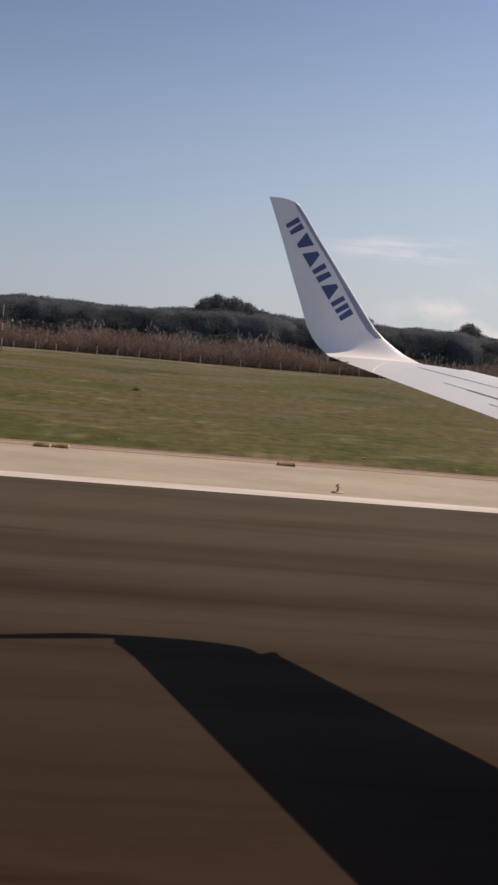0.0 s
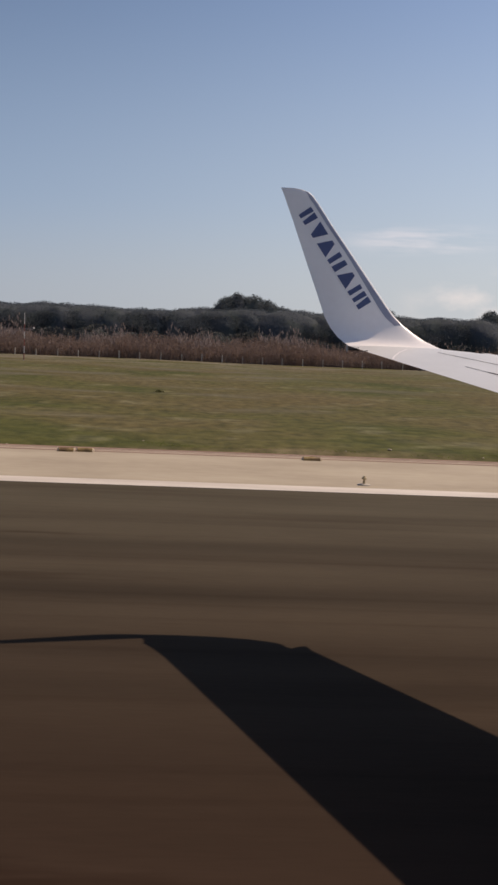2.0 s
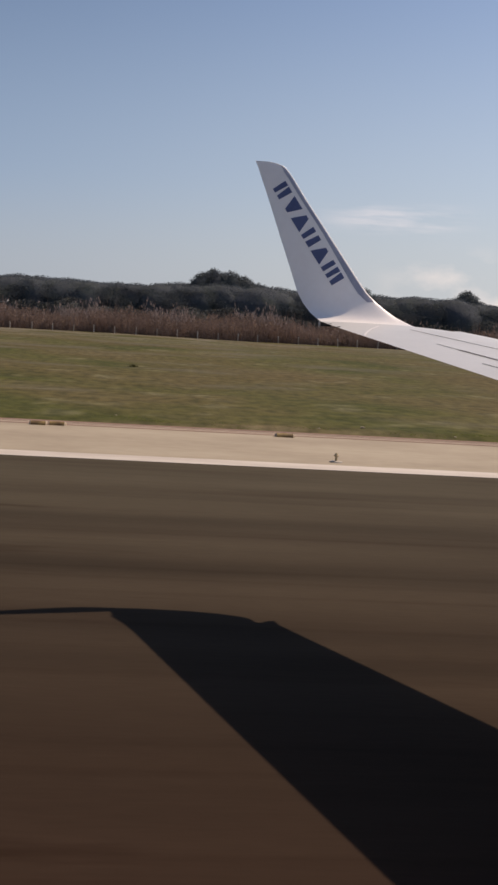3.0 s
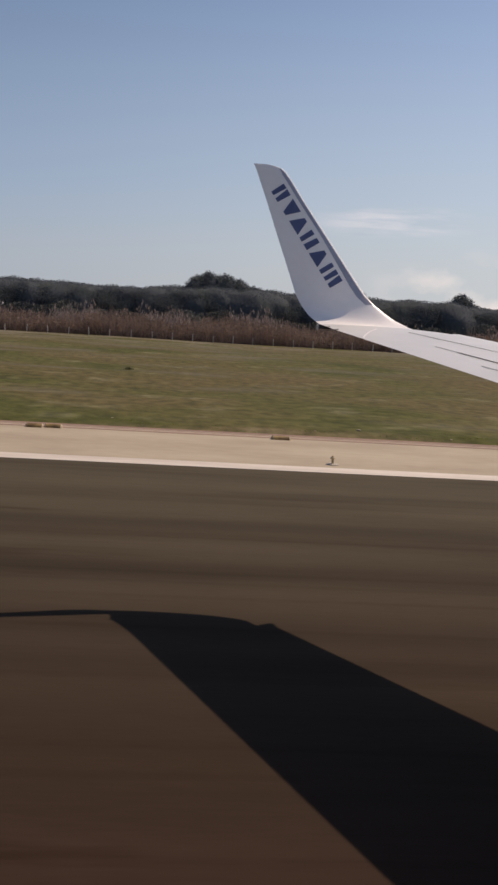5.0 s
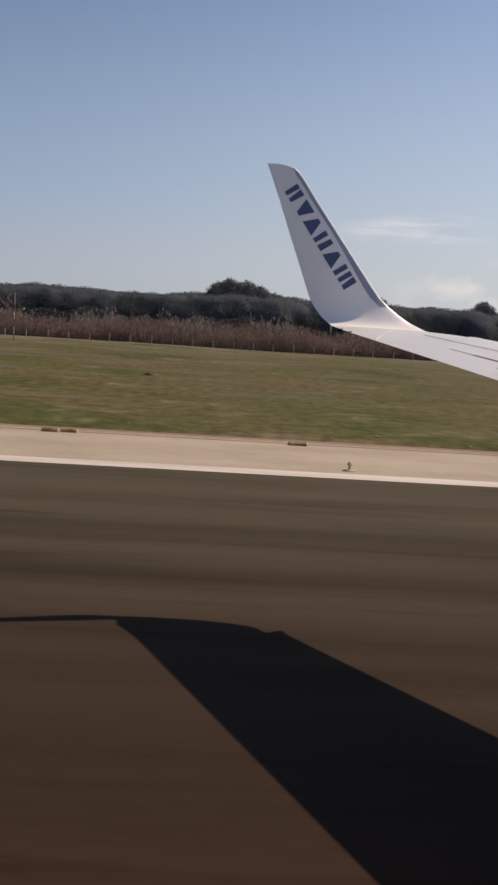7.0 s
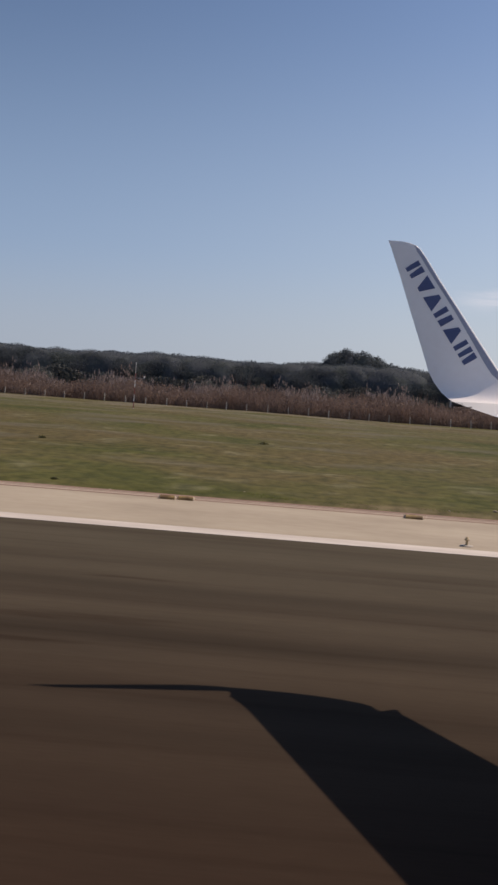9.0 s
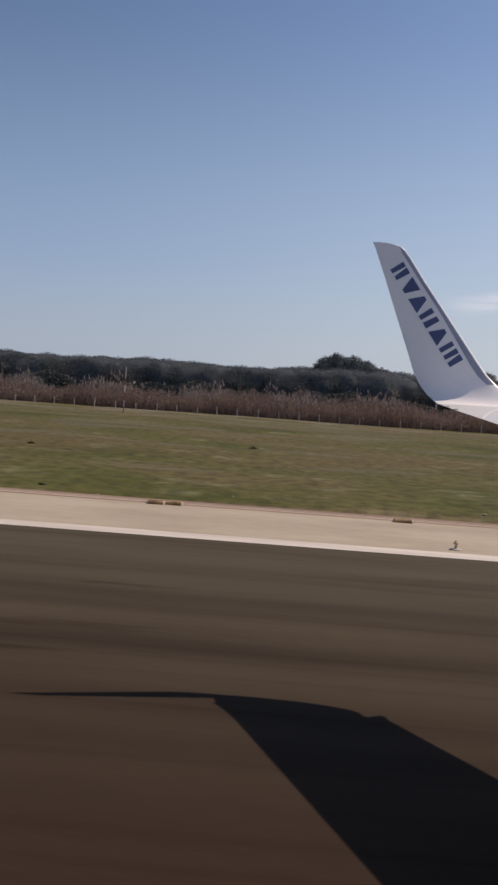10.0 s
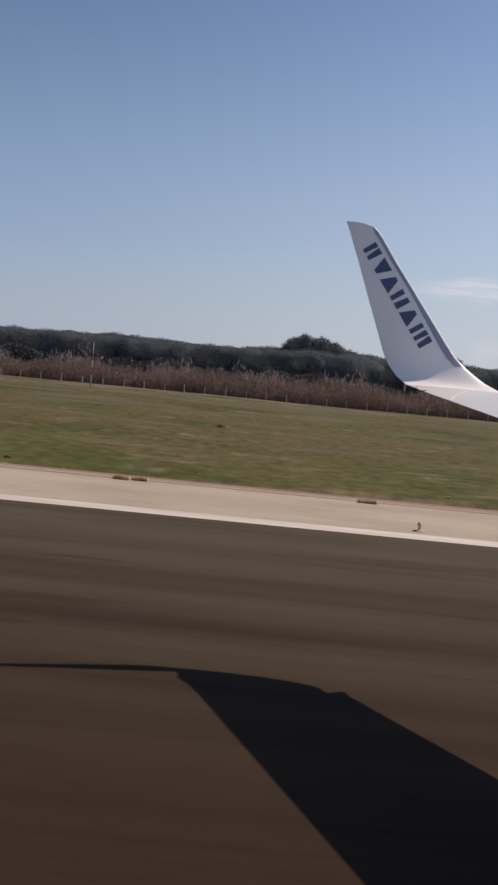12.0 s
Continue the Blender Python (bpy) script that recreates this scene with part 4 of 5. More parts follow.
def place_reed_shrubs():
    """Grey-green shrubs that stand behind and among the reeds."""
    rng = np.random.default_rng(23)
    for x, y, w, h in ((-18.5, 184, 3.2, 4.3), (-13.0, 185, 2.6, 4.0), (2.5, 186, 2.8, 4.4), (37, 184, 3.0, 4.6), (-49, 185, 3.4, 4.8), (-58, 184, 2.6, 4.2)):
        root = thing("shrub", Matrix.Translation((x, y, 0)), "grey-green evergreen shrub standing among dry reeds", "bush", "shrubs in the reeds")
        stems = bmesh.new()
        for k in range(6):
            a = k * 1.05 + rng.uniform(0, 0.4)
            rod((0, 0, -0.15), (0.5 * w * math.cos(a), 0.5 * w * math.sin(a), h * 0.6), 0.06, 0.02, 6, stems)
        part("stems", stems, M["bark"], root)
        n = 2400
        d = rng.normal(size=(n, 3))
        d /= np.linalg.norm(d, axis=1)[:, None]
        r = rng.uniform(0.35, 1, n) ** 0.5 * (1 + 0.22 * np.sin(d[:, 0] * 6 + x) * np.cos(d[:, 2] * 5 + y))
        pts = d * r[:, None] * np.array([w, w * 0.8, h * 0.5]) + np.array([0, 0, h * 0.5])
        pts[:, 2] = np.maximum(pts[:, 2], 0.1)
        part("leaves", leaf_mesh("leaves", pts, rng.uniform(0.10, 0.24, n), M["scrub_leaf"], rng), None, root)


def place_grass():
    rng = np.random.default_rng(5)
    # loose clumps of upright blades, thickest along the edge of the paving
    bases, tall = [], []
    for n, y0, y1, x0, x1, wide, high, blades in ((80, 37.95, 40.2, -30, 34, 0.36, 0.045, 220),):
        cx, cy = rng.uniform(x0, x1, n), y0 + (y1 - y0) * rng.uniform(0, 1, n) ** 1.5
        keep = np.sin(cx * 0.43 + cy * 0.21) + np.sin(cx * 0.17 - cy * 0.47) + rng.normal(size=n) * 0.7 > -0.1
        cx, cy = cx[keep], cy[keep]
        cz = np.array([field_height(a, b) for a, b in zip(cx, cy)])
        s = rng.uniform(0.5, 1.5, len(cx))
        c = np.repeat(np.stack([cx, cy, cz - 0.02], 1), blades, 0)
        d = rng.normal(size=c.shape) * np.array([wide * 1.5, wide * 0.6, 0]) * np.repeat(s, blades)[:, None]
        bases.append(c + d)
        tall.append(high * np.repeat(s, blades) * rng.uniform(0.4, 1.2, len(c)))
    bases, tall = np.concatenate(bases), np.concatenate(tall)
    ob = new("grass_tufts", sliver_mesh("grass_tufts", bases, tall, rng.uniform(0.012, 0.03, len(bases)), rng.uniform(0.4, 1.8, len(bases)), M["grass_blade"], rng))
    tagged(ob, "short green and straw-coloured grass tufts", "grass", kind="stuff")


def place_chips():
    """Pale broken bits of concrete at the edge of the grass."""
    rng = np.random.default_rng(77)
    for x, y, w in ((7.4, 39.6, 0.26), (5.6, 38.9, 0.14), (-2.2, 40.8, 0.12), (-15.5, 39.2, 0.2), (10.8, 38.6, 0.16), (-21.0, 38.8, 0.24), (14.5, 41.0, 0.2), (-7.1, 38.4, 0.1)):
        bm = bmesh.new()
        bmesh.ops.create_icosphere(bm, subdivisions=2, radius=0.5)
        for v in bm.verts:
            q = 1 + 0.25 * noise.noise(v.co * 2.5 + Vector((x, y, 0)))
            v.co = (v.co.x * w * 0.9 * q, v.co.y * w * 0.6 * q, v.co.z * w * 0.3 * q)
        root = thing("concrete_chip", Matrix.Translation((x, y, field_height(x, y) + 0.07 * w)) @ Matrix.Rotation(rng.uniform(0, 3), 4, "Z"), "pale broken bit of concrete in grass", "rubble", "bits of rubble")
        part("lump", bm, M["concrete"], root)


place_pines()
place_understory()
place_reeds()
place_reed_shrubs()
place_grass()
place_chips()


# ------------------------------------------------------------ runway markings and lights
def slab_part(name, x0, x1, y0, y1, top, bottom, mat, parent, label=""):
    return part(name, slab_mesh(name, x0, x1, y0, y1, top, bottom, mat), None, parent, label)


def place_markings():
    big = thing("aiming_point_marking", None, "broad worn white bars painted on the runway", "runway marking", kind="structure")
    for y0, y1 in ((15.6, 17.4), (11.3, 13.3), (7.4, 9.4), (3.5, 5.5)):
        slab_part("bar", -116.3, -66.0, y0, y1, 0.005, -0.002, M["paint_worn"], big)
    block = thing("touchdown_marking", None, "block of narrow white stripes painted on the runway", "runway marking", kind="structure")
    for k in range(30):
        y = 18.6 - 0.42 * k
        slab_part("stripe", 177.3, 226.5, y - 0.22, y, 0.005, -0.002, M["paint_worn"], block)
    lines = thing("old_crossing_lines", None, "thin faded white lines across the old asphalt", "runway marking", kind="structure")
    for x0, x1 in ((-197.5, -196.6), (-196.2, -196.0), (-194.6, -193.4), (-192.4, -190.8)):
        d = Vector((x1 - x0, 18.0, 0))
        part("line", box((0.07, d.length, 0.006), ((x0 + x1) / 2, 17, 0.003), 0, Euler((0, 0, math.atan2(-d.x, d.y))).to_matrix()), M["paint_worn"], lines)


def place_flush_lights():
    first = None
    for bx in (-193.5, -121, -85, -49, -13, 22.8, 58.6, 94.4, 129.2, 225.0):
        for k, y in enumerate((12.3, 10.8, 9.3)):
            m = Matrix.Translation((bx + 0.25 * (k - 1), y, 0))
            if first is None:
                first = thing("flush_light", m, "pale metal inset runway light", "runway light", "touchdown lights")
                part("rim", lathe([(0.30, -0.02), (0.30, 0.006), (0.22, 0.012), (0.20, 0.006), (0.19, -0.01)], 18), M["concrete"], first, "pale ring")
                part("cover", lathe([(0.18, -0.01), (0.18, 0.012), (0.10, 0.026), (0.02, 0.028)], 18), M["steel"], first, "domed metal cover")
                part("lens", box((0.06, 0.10, 0.02), (0.10, 0, 0.024), 0.005), M["lamp_glass"], first, "small glass lens")
            else:
                copy_thing(first, m)


def place_edge_lights():
    first = None
    for k in range(-3, 5):
        m = Matrix.Translation((4.95 + 60 * k, 30.45, -0.004))
        if first is None:
            first = thing("edge_light", m, "small yellowish elevated runway edge light on a plate", "runway light", "edge lights")
            part("base_plate", lathe([(0.20, 0.0), (0.20, 0.02), (0.15, 0.035), (0.05, 0.04)], 18), M["post_concrete"], first, "pale round plate")
            part("stem", rod((0, 0, 0.03), (0, 0, 0.17), 0.042, 0.036, 10), M["lamp_yellow"], first, "pale yellow stem")
            part("lamp_head", lathe([(0.04, 0.16), (0.075, 0.175), (0.08, 0.21), (0.06, 0.225)], 14), M["lamp_yellow"], first, "pale yellow lamp head")
            part("lens", lathe([(0.045, 0.22), (0.050, 0.24), (0.04, 0.265), (0.015, 0.28)], 14), M["lamp_yellow"], first, "yellowish glass dome")
        else:
            copy_thing(first, m)


def marker_variant():
    """A low yellow half-round tube on the paving, with darker worn ends and a seam strap."""
    root = thing("edge_marker", None, "low weathered yellow tube marker lying along the shoulder", "marker", "tube markers")
    bm = bmesh.new()
    rows = []
    for x in np.linspace(-0.44, 0.44, 9):
        sag = 0.97 + 0.03 * math.cos(x * 9)
        rows.append([bm.verts.new((x, 0.15 * math.cos(a) * 1.1, 0.135 * math.sin(a) * sag)) for a in np.linspace(0, math.pi, 9)])
    for p, q in zip(rows, rows[1:]):
        for k in range(8):
            bm.faces.new((p[k], p[k + 1], q[k + 1], q[k])).smooth = True
        bm.faces.new((p[0], q[0], q[8], p[8]))
    part("tube", bm, M["paint_yellow"], root)
    for s in (-1, 1):
        cap = bmesh.new()
        a0 = [cap.verts.new((0.44 * s, 0.155 * math.cos(a) * 1.1, 0.14 * math.sin(a))) for a in np.linspace(0, math.pi, 9)]
        a1 = [cap.verts.new((0.53 * s, 0.10 * math.cos(a), 0.09 * math.sin(a))) for a in np.linspace(0, math.pi, 9)]
        for k in range(8):
            cap.faces.new((a0[k], a0[k + 1], a1[k + 1], a1[k]))
        cap.faces.new(a1)
        cap.faces.new(a0[::-1])
        part("end_cap", cap, M["slab"], root, "pale worn end")
    return root


def place_markers():
    rng = random.Random(3)
    spots = [-192.5, -191.4, -184.0, -182.9, -172.6, -147.8, -146.7, -120.5, -119.4, -113.0, -111.9, -110.8, -36.0, -32.2, -31.1, -17.0, -15.2,
             -4.65, -4.0, 4.0, 21.2, 22.4, 29.4, 30.5, 125.4, 128.9, 130.4, 168.0, 169.2, 174.1, 175.2, 181.8, 201.5, 202.8, 206.6, 207.8, 245.0, 246.1]
    first = marker_variant()
    for k, x in enumerate(spots):
        near = min(abs(x - s) for s in spots if s != x)
        m = Matrix.Translation((x, 36.35 + rng.uniform(-0.12, 0.12), -0.006)) @ Matrix.Rotation(rng.uniform(-0.05, 0.05), 4, "Z") @ Matrix.Diagonal((min(0.66, near / 1.12), 1, 1, 1))
        ob = first if k == 0 else copy_thing(first, m)
        ob.matrix_world = m


# ------------------------------------------------------------ fence and marker pole along the field
def place_fence():
    fence = thing("field_fence", None, "low fence of pale concrete posts and wires before the reeds", "fence")
    bm = box((0.13, 0.13, 1.25), (0, 0, 0.5), 0.015)
    bm.verts.ensure_lookup_table()
    me = bpy.data.meshes.new("post")
    bm.to_mesh(me)
    bm.free()
    me.materials.append(M["post_concrete"])
    rng = random.Random(9)
    x = -160.0
    xs = []
    while x < 70:
        p = part("post", me, None, fence)
        p.matrix_local = Matrix.Translation((x, FENCE_Y + rng.uniform(-0.1, 0.1), field_height(x, FENCE_Y))) @ Euler((rng.uniform(-0.04, 0.04), rng.uniform(-0.05, 0.05), 0)).to_matrix().to_4x4() @ Matrix.Diagonal((1, 1, rng.uniform(0.85, 1.08), 1))
        xs.append(x)
        x += 3.08 + rng.uniform(-0.12, 0.12)
    for h in (0.45, 0.75, 1.0):
        w = bmesh.new()
        for a, b in zip(xs, xs[1:]):
            rod((a, FENCE_Y, field_height(a, FENCE_Y) + h), (b, FENCE_Y, field_height(b, FENCE_Y) + h), 0.004, 0.004, 4, w)
        part("wire", w, M["wire"], fence)


def place_marker_pole():
    z = field_height(-17.5, 131)
    pole = thing("instrument_pole", Matrix.Translation((-22.0, 131, z)), "slender red and white pole with a small crossarm on the grass", "pole")
    part("shaft", rod((0, 0, -0.1), (0, 0, 5.9), 0.050, 0.038, 8), M["paint_pale"], pole, "pale shaft")
    for a, b in ((0.05, 0.9), (1.8, 2.7), (3.6, 4.5)):
        part("band", rod((0, 0, a), (0, 0, b), 0.060, 0.056, 10), M["paint_red"], pole, "faded red band")
    part("crossarm", box((1.5, 0.05, 0.05), (0.45, 0, 3.9), 0.01), M["steel"], pole)
    part("sensor", lathe([(0.03, 0), (0.09, 0.05), (0.10, 0.18), (0.03, 0.24)], 10, (1.15, 0, 3.92)), M["paint_pale"], pole, "small white sensor")


def place_weeds():
    rng = np.random.default_rng(17)
    for x, y, s in ((-2.9, 74, 0.27), (-9.5, 39.6, 0.12), (-15.8, 62, 0.18), (256.3, 47.8, 0.95), (257.5, 43.7, 0.9), (262.5, 42.5, 0.5)):
        root = thing("weed_bush", Matrix.Translation((x, y, field_height(x, y) - 0.02)), "small dark green weed clump on the grass", "bush", "weed clumps")
        n = int(420 * s + 60)
        p = rng.normal(size=(n, 3)) * np.array([0.50, 0.42, 0.22]) * s
        p[:, 2] = np.abs(p[:, 2]) + 0.02
        part("leaves", leaf_mesh("leaves", p, rng.uniform(0.05, 0.11, n) * (0.5 + s), M["weed"], rng), None, root)
        st = bmesh.new()
        for k in range(5):
            a = k * 1.26
            rod((0, 0, -0.02), (0.3 * s * math.cos(a), 0.3 * s * math.sin(a), 0.5 * s), 0.012, 0.005, 5, st)
        part("stems", st, M["twig"], root, "thin brown stems")


# ------------------------------------------------------------ further along the field
def ribbon(name, pts, width, mat, label, lift=0.03):
    """A worn strip on the grass along points x, y."""
    verts, faces = [], []
    dense = []
    for a, b in zip(pts, pts[1:]):
        n = max(2, int(math.hypot(b[0] - a[0], b[1] - a[1]) / 2.0))
        dense += [(a[0] + (b[0] - a[0]) * k / n, a[1] + (b[1] - a[1]) * k / n) for k in range(n)]
    dense.append(pts[-1])
    for k, (x, y) in enumerate(dense):
        a, b = dense[max(0, k - 1)], dense[min(len(dense) - 1, k + 1)]
        d = Vector((b[0] - a[0], b[1] - a[1])).normalized()
        for s in (-1, -0.4, 0.4, 1):
            w = s * width / 2 * (1 + 0.3 * noise.noise((x * 0.2, y * 0.2, s)))
            px, py = x - d.y * w, y + d.x * w
            edge = -0.08 if abs(s) == 1 else lift
            verts.append((px, py, field_height(px, py) + edge + 0.02))
        if k:
            j = 4 * k
            for q in range(3):
                faces.append((j - 4 + q, j - 3 + q, j + 1 + q, j + q))
    ob = new(name, mesh_of(name, verts, faces, mat, True))
    return tagged(ob, label, "track", kind="structure")


def place_tracks():
    ribbon("dirt_track", [(82, 122), (110, 120), (135, 119), (200, 132), (262, 150), (330, 150)], 5.5, M["dirt_track"], "pinkish bare dirt service track")
    ribbon("dirt_track", [(110, 117), (124, 103), (135, 97), (200, 94.5), (290, 92)], 2.6, M["dirt_track"], "narrow bare dirt track in the grass")
    ribbon("dirt_track", [(86, 40), (94, 60), (104, 92), (110, 117)], 6.0, M["dirt_track"], "pale worn dirt turning in the grass")
    ribbon("bare_patch", [(-117, 52), (-114.5, 64), (-110, 85)], 5.0, M["dirt_track"], "bare pinkish earth patch in the grass")
    ribbon("red_soil", [(66, 39), (66, 62), (64, 88)], 9.0, M["soil_red"], "bare red soil beside the fence")
    for name, pts in (("concrete_apron", ((47.5, 37.9), (60, 37.9), (59, 64), (50, 68))), ("concrete_apron", ((172, 37.9), (194.5, 37.9), (195.4, 66.5), (186, 66)))):
        bm = bmesh.new()
        top = [bm.verts.new((x, y, 0.11)) for x, y in pts]
        low = [bm.verts.new((x, y, -0.2)) for x, y in pts]
        bm.faces.new(top)
        for k in range(4):
            bm.faces.new((low[k], low[(k + 1) % 4], top[(k + 1) % 4], top[k]))
        me = bpy.data.meshes.new(name)
        bm.to_mesh(me)
        bm.free()
        me.materials.append(M["slab"])
        tagged(new(name, me), "pale cracked concrete slab set in the grass", "pavement", kind="structure")


def place_antenna():
    z = 0.0
    mast = thing("antenna_mast", Matrix.Translation((58.1, 97.5, z)), "two-legged steel antenna mast with red and white bands", "mast")
    for s in (0, 1):
        x0, x1 = s * 3.4, 1.5 + s * 0.5
        for k in range(6):
            a, b = k / 6, (k + 1) / 6
            part("leg", rod((x0 + (x1 - x0) * a, 0, 12.4 * a - (0.1 if k == 0 else 0)), (x0 + (x1 - x0) * b, 0, 12.4 * b), 0.13, 0.12, 8), M["paint_red"] if k % 2 == 0 else M["paint_pale"], mast, "red section" if k % 2 == 0 else "white section")
    for k in range(1, 6):
        a = k / 6
        xa, xb, h = 1.5 * a, 3.4 - 1.4 * a, 12.4 * a
        part("crossbar", rod((xa, 0, h), (xb, 0, h), 0.05, 0.05, 6), M["steel"], mast)
        b = (k - 1) / 6
        part("brace", rod((xa, 0, h), (3.4 - 1.4 * b, 0, 12.4 * b), 0.035, 0.035, 6), M["steel"], mast)
    for h in (4.2, 6.9, 10.6):
        ant = part("antenna", box((0.7, 0.5, 0.5), (1.5 * h / 12.4 - 0.55, -0.2, h), 0.06), M["paint_pale"], mast, "white antenna box")
        part("bracket", rod((1.5 * h / 12.4 - 0.3, 0, h), (1.5 * h / 12.4 + 0.1, 0, h), 0.04, 0.04, 6), M["steel"], ant)

    hut = thing("equipment_shelter", Matrix.Translation((64.3, 96.4, 0.0)), "flat-roofed shelter painted in red and white stripes", "shelter")
    for k in range(7):
        part("panel", box((0.70, 2.4, 2.45), (-2.1 + 0.70 * k, 0, 1.25), 0.01), M["paint_red"] if k % 2 == 0 else M["paint_pale"], hut, "dull red panel" if k % 2 == 0 else "off-white panel")
    part("roof", box((5.2, 2.7, 0.12), (0, 0, 2.54), 0.03), M["roof_dark"], hut)

    fence = thing("apron_fence", None, "row of short weathered posts beside the red soil", "fence")
    bm = box((0.12, 0.12, 1.2), (0, 0, 0.5), 0.015)
    me = bpy.data.meshes.new("post")
    bm.to_mesh(me)
    bm.free()
    me.materials.append(M["dull_dark"])
    pts = [(61.6 - 0.11 * k * 2.2, 39.5 + 2.2 * k) for k in range(26)]
    for x, y in pts:
        p = part("post", me, None, fence)
        p.matrix_local = Matrix.Translation((x, y, field_height(x, y)))
    for h in (0.5, 0.9):
        w = bmesh.new()
        for a, b in zip(pts, pts[1:]):
            rod((*a, field_height(*a) + h), (*b, field_height(*b) + h), 0.012, 0.012, 4, w)
        part("wire", w, M["wire"], fence)


def place_met_station():
    mast = thing("weather_mast", Matrix.Translation((123.3, 108, 0)), "slim red and white banded mast with a wind vane", "mast")
    for k in range(7):
        part("section", rod((0, 0, 1.37 * k - (0.1 if k == 0 else 0)), (0, 0, 1.37 * (k + 1)), 0.10, 0.09, 8), M["paint_pale"] if k % 2 == 0 else M["paint_red"], mast, "white section" if k % 2 == 0 else "red section")
    part("vane", box((0.5, 0.04, 0.12), (0.1, 0, 9.66), 0.01), M["steel"], mast)
    cab = thing("equipment_cabinet", Matrix.Translation((125.2, 106.8, 0.0)), "pale grey metal cabinet beside the mast", "cabinet")
    part("body", box((0.9, 0.6, 1.7), (0, 0, 0.87), 0.03), M["paint_pale"], cab)
    part("door", box((0.78, 0.03, 1.45), (0, -0.315, 0.9), 0.01), M["post_concrete"], cab)
    frame_ = thing("weather_stand", Matrix.Translation((123.8, 106.2, 0.0)), "light metal instrument frame with a crossbar", "frame")
    for s in (-0.7, 0.7):
        part("leg", rod((s, 0, -0.1), (s, 0, 2.5), 0.06, 0.06, 8), M["paint_pale"], frame_)
    part("crossbar", box((2.2, 0.1, 0.12), (0, 0, 2.5), 0.02), M["paint_pale"], frame_)
    for x in (113.2, 115.3, 117.4):
        b = thing("road_barrier", Matrix.Translation((x, 131, field_height(x, 131) - 0.02)), "white and red plastic road barrier in a row", "barrier", "barriers by the track")
        part("body", box((2.0, 0.5, 0.8), (0, 0, 0.4), 0.08), M["paint_pale"], b)
        for s in (-0.5, 0.5):
            part("stripe", box((0.35, 0.51, 0.5), (s, 0, 0.45), 0.02), M["paint_red"], b, "red stripe")
    for x, y in ((133.5, 111.7), (213, 128)):
        s = thing("sign_post", Matrix.Translation((x, y, field_height(x, y))), "grey post carrying a small plate sideways", "sign")
        part("post", rod((0, 0, -0.1), (0, 0, 2.5), 0.11, 0.10, 8), M["post_concrete"], s)
        part("plate", box((1.7, 0.08, 0.3), (-0.2, 0, 2.5), 0.02), M["paint_pale"], s)
    p = thing("banded_post", Matrix.Translation((107.2, 131, 0)), "slim black and white banded post at the track", "post")
    for k in range(5):
        part("band", rod((0, 0, 0.55 * k - (0.1 if k == 0 else 0)), (0, 0, 0.55 * (k + 1)), 0.10, 0.10, 8), M["paint_pale"] if k % 2 == 0 else M["gap_dark"], p)


def place_approach_units():
    for x, y in ((193.3, 42.5), (193.6, 50.2), (194.1, 58), (194.8, 64.4)):
        u = thing("approach_light_unit", Matrix.Translation((x, y, 0.11)), "low box light unit on short legs on concrete", "light unit", "approach light units")
        part("housing", box((0.9, 1.2, 0.24), (0, 0, 0.52), 0.03), M["dull_dark"], u, "brownish housing")
        part("lid", box((0.96, 1.26, 0.04), (0, 0, 0.66), 0.01), M["paint_yellow"], u)
        for sx in (-0.36, 0.36):
            for sy in (-0.45, 0.45):
                part("leg", rod((sx, sy, -0.01), (sx, sy, 0.42), 0.03, 0.03, 8), M["steel"], u)
        for s in (-0.3, 0.3):
            part("lens", lathe([(0.09, 0), (0.10, 0.02), (0.06, 0.03)], 12, (s, -0.62, 0.52)), M["lamp_glass"], u)


def place_long_building():
    b = thing("long_building", Matrix.Translation((267, 207, 0)), "long low rendered building with rooftop tanks", "building")
    part("wall", box((38, 10, 5.6), (0, 0, 2.7), 0.05), M["render_wall"], b)
    part("roof", box((38.6, 10.6, 0.35), (0, 0, 5.68), 0.05), M["roof_dark"], b)
    for x in (-17, -11, -5, 1, 7, 13):
        w = part("window", box((2.4, 0.12, 1.1), (x + 1, -5.03, 3.6), 0.02), M["window_dark"], b)
        part("sill", box((2.7, 0.25, 0.1), (x + 1, -5.1, 2.98), 0.02), M["post_concrete"], w)
    for x, s in ((-9.5, 0.8), (-4.5, 2.6), (-3.0, 1.2), (7.5, 0.9)):
        part("rooftop_unit", box((s, 1.6, 1.0), (x, -2, 6.3), 0.05), M["paint_pale"], b)
    g = thing("pipe_frame", Matrix.Translation((238.8, 172, 0)), "pale tubular frame standing in dry grass", "frame")
    for s in (-3.2, 3.2):
        part("upright", rod((s, 0, -0.1), (s, 0, 2.5), 0.09, 0.09, 8), M["paint_pale"], g)
    part("top_rail", rod((-3.2, 0, 2.5), (3.2, 0, 2.5), 0.09, 0.09, 8), M["paint_pale"], g)
    part("screen", box((1.6, 0.1, 1.8), (-2.3, 0.1, 1.2), 0.03), M["post_concrete"], g)


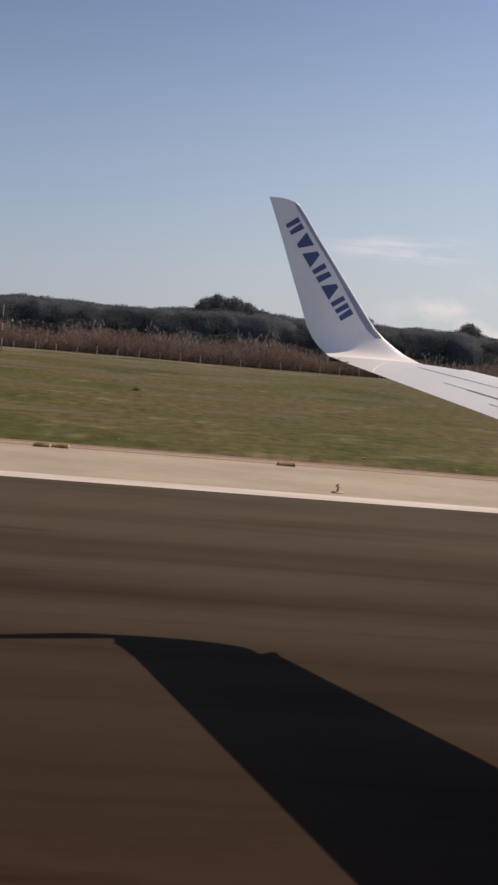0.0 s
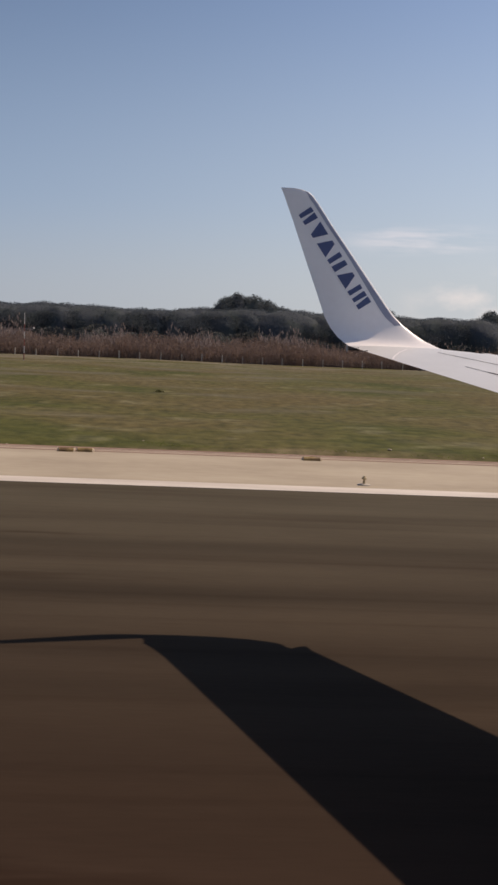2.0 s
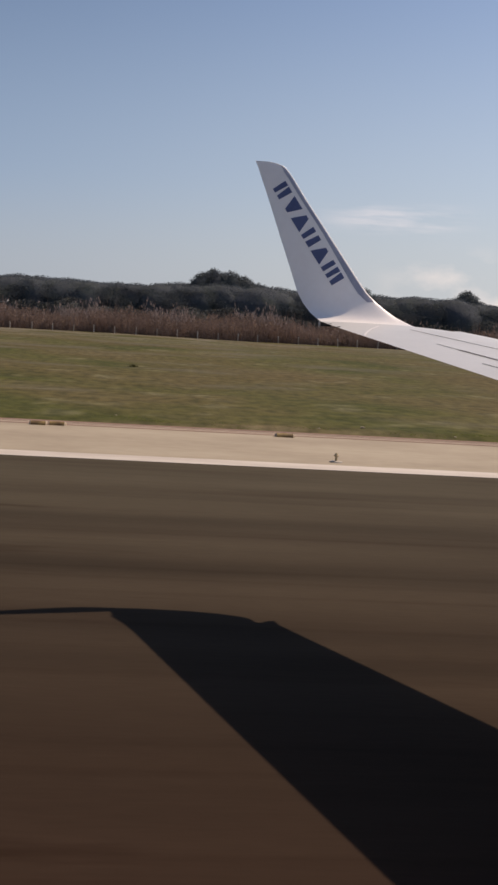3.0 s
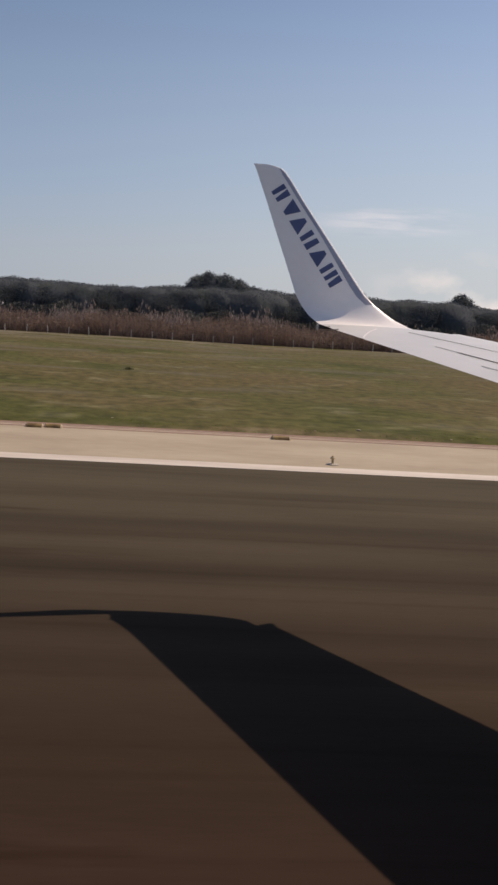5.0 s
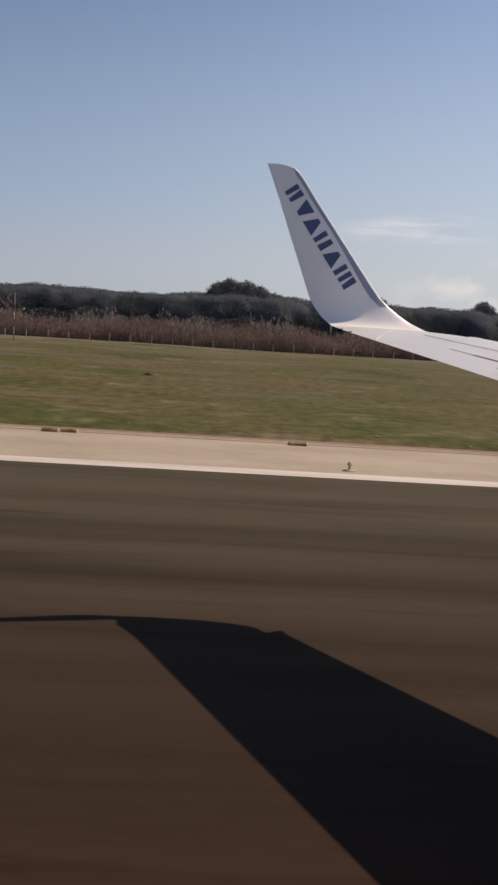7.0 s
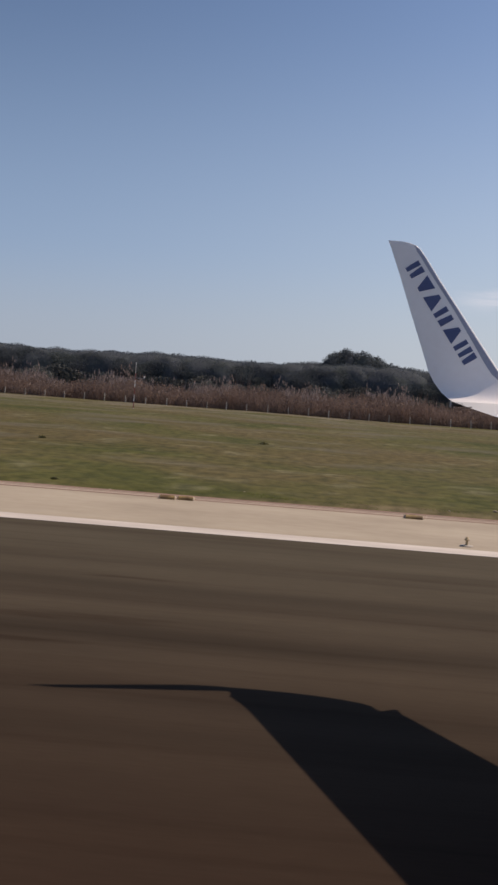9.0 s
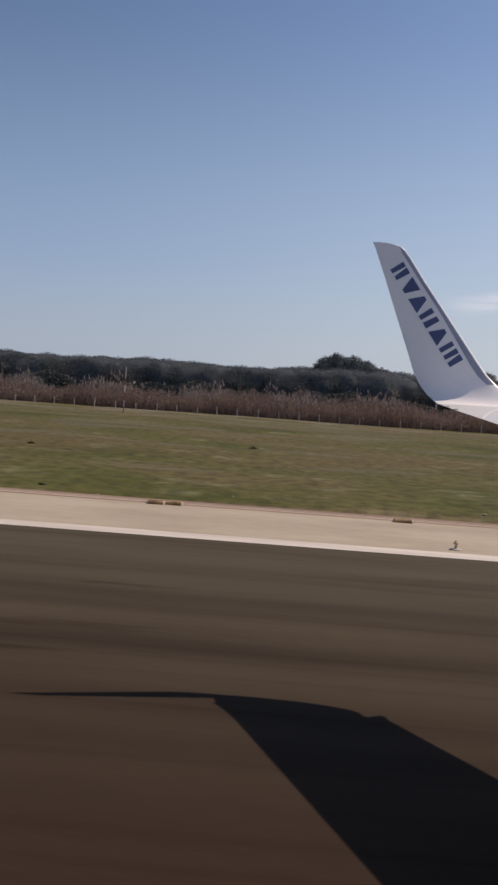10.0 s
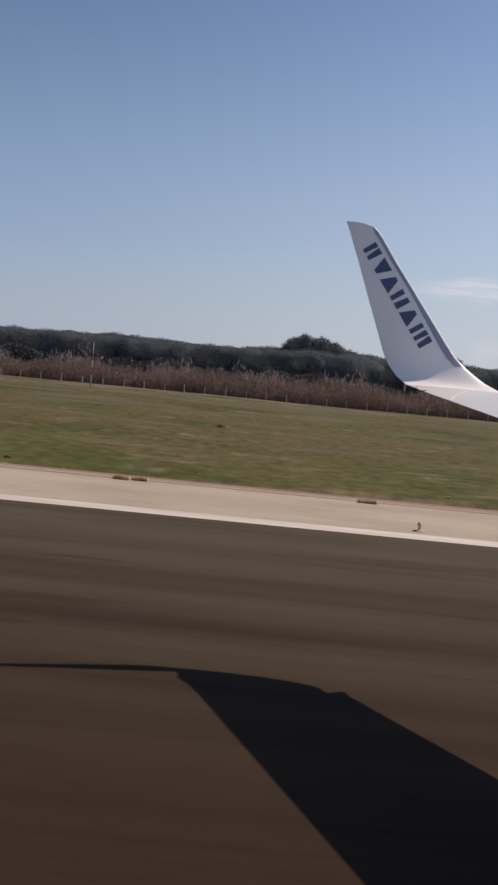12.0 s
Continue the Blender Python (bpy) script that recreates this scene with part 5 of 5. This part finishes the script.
def place_far_buildings():
    t = thing("control_tower", Matrix.Translation((-285, 525, 0)), "concrete control tower with a flared glazed top", "tower")
    part("shaft", lathe([(2.6, -0.2), (2.4, 8), (2.3, 12), (3.4, 15)], 16), M["render_wall"], t)
    part("gallery", lathe([(3.6, 15), (4.6, 15.4), (4.6, 16.2), (3.9, 16.4)], 16), M["dark_wall"], t)
    part("cab", lathe([(3.6, 16.4), (4.3, 19.2), (4.2, 19.3)], 12), M["window_dark"], t)
    part("roof", lathe([(4.7, 19.3), (4.7, 19.9), (1.0, 20.4)], 16), M["roof_dark"], t)
    for x, w, h in ((-271, 22, 9.4), (-239.5, 35, 9.4)):
        b = thing("terminal_building", Matrix.Translation((x, 525, 0)), "flat-roofed brown airport building behind the reeds", "building", "far buildings")
        part("wall", box((w, 14, h), (0, 0, h / 2 - 0.1), 0.1), M["dark_wall"], b)
        part("roof", box((w + 1, 15, 0.5), (0, 0, h + 0.1), 0.1), M["roof_dark"], b)
        k = -w / 2 + 2
        while k < w / 2 - 1:
            for z in (2.0, 5.4):
                part("window", box((1.8, 0.2, 1.5), (k, -7.05, z + 0.8), 0.02), M["window_dark"], b)
            k += 3.6
        part("roof_block", box((w * 0.22, 8, 3.2), (-w * 0.28, 0, h + 1.9), 0.1), M["dark_wall"], b)
    for x in (-204, -200.3, -150, -146):
        p = thing("floodlight_pole", Matrix.Translation((x, 525, 0)), "tall thin grey floodlight pole", "lamp post", "floodlight poles")
        part("pole", rod((0, 0, -0.2), (0, 0, 15), 0.2, 0.12, 8), M["steel"], p)
        part("lamp_bar", box((1.8, 0.3, 0.35), (0, 0, 15.1), 0.05), M["steel"], p)


def bare_tree(x, y, height, seed, spread=0.34, leaf=0):
    rng = np.random.default_rng(seed)
    root = thing("bare_tree", Matrix.Translation((x, y, 0)), "leafless grey upright tree with fine branches", "tree", "bare trees")
    bm = bmesh.new()
    tips = []

    def grow(p, d, length, r, depth):
        q = p + d * length
        rod(p, q, r, r * 0.62, 5, bm)
        if depth == 0:
            tips.append(q)
            return
        for _ in range(3 if depth > 1 else 4):
            nd = (d + Vector(rng.normal(size=3)) * spread).normalized()
            nd.z = abs(nd.z) * 0.9 + 0.25
            grow(p.lerp(q, rng.uniform(0.55, 1)), nd.normalized(), length * rng.uniform(0.6, 0.85), r * 0.58, depth - 1)

    grow(Vector((0, 0, -0.2)), Vector((0.02, 0.01, 1)), height * 0.34, height * 0.018, 4)
    part("branches", bm, M["twig"], root, "grey trunk and branches")
    pts = np.array([tuple(t) for t in tips])
    n = 5 if leaf == 0 else leaf
    pts = np.repeat(pts, n, 0) + rng.normal(size=(len(pts) * n, 3)) * 0.35
    part("twigs" if leaf == 0 else "leaves", sliver_mesh("twigs", pts, rng.uniform(0.4, 0.9, len(pts)), np.full(len(pts), 0.03), rng.uniform(0, 0.5, len(pts)), M["twig"], rng) if leaf == 0
         else leaf_mesh("leaves", pts, rng.uniform(0.15, 0.3, len(pts)), M["scrub_leaf"], rng), None, root)


def place_far_trees():
    bare_tree(-172, 310, 16, 31, 0.22)
    bare_tree(-164, 312, 12.5, 32, 0.36)
    bare_tree(-146.6, 270, 14, 33, 0.2)
    bare_tree(-138.8, 272, 15, 34, 0.3, 4)
    rng = np.random.default_rng(40)
    for x, y, w, h in ((-181, 308, 4.6, 8.6), (-190, 330, 3.2, 4.8), (-156, 306, 4.0, 5.2), (-152, 300, 3.0, 4.5)):
        root = thing("round_shrub_tree", Matrix.Translation((x, y, 0)), "dense dark green rounded evergreen tree", "tree", "rounded evergreens")
        part("trunk", rod((0, 0, -0.2), (0, 0, h * 0.5), 0.22, 0.12, 8), M["bark"], root)
        n = 3600
        d = rng.normal(size=(n, 3))
        d /= np.linalg.norm(d, axis=1)[:, None]
        rr = rng.uniform(0.5, 1, n) ** 0.5 * (1 + 0.18 * np.sin(d[:, 0] * 5 + 1) * np.cos(d[:, 2] * 6))
        pts = d * rr[:, None] * np.array([w, w, h * 0.46]) + np.array([0, 0, h * 0.52])
        pts[:, 2] = np.maximum(pts[:, 2], 0.3)
        part("crown", leaf_mesh("crown", pts, rng.uniform(0.15, 0.35, n), M["pine_leaf_hazed"], rng), None, root)


place_markings()
place_flush_lights()
place_edge_lights()
place_markers()
place_fence()
place_marker_pole()
place_weeds()
place_tracks()
place_antenna()
place_met_station()
place_approach_units()
place_long_building()
place_far_buildings()
place_far_trees()
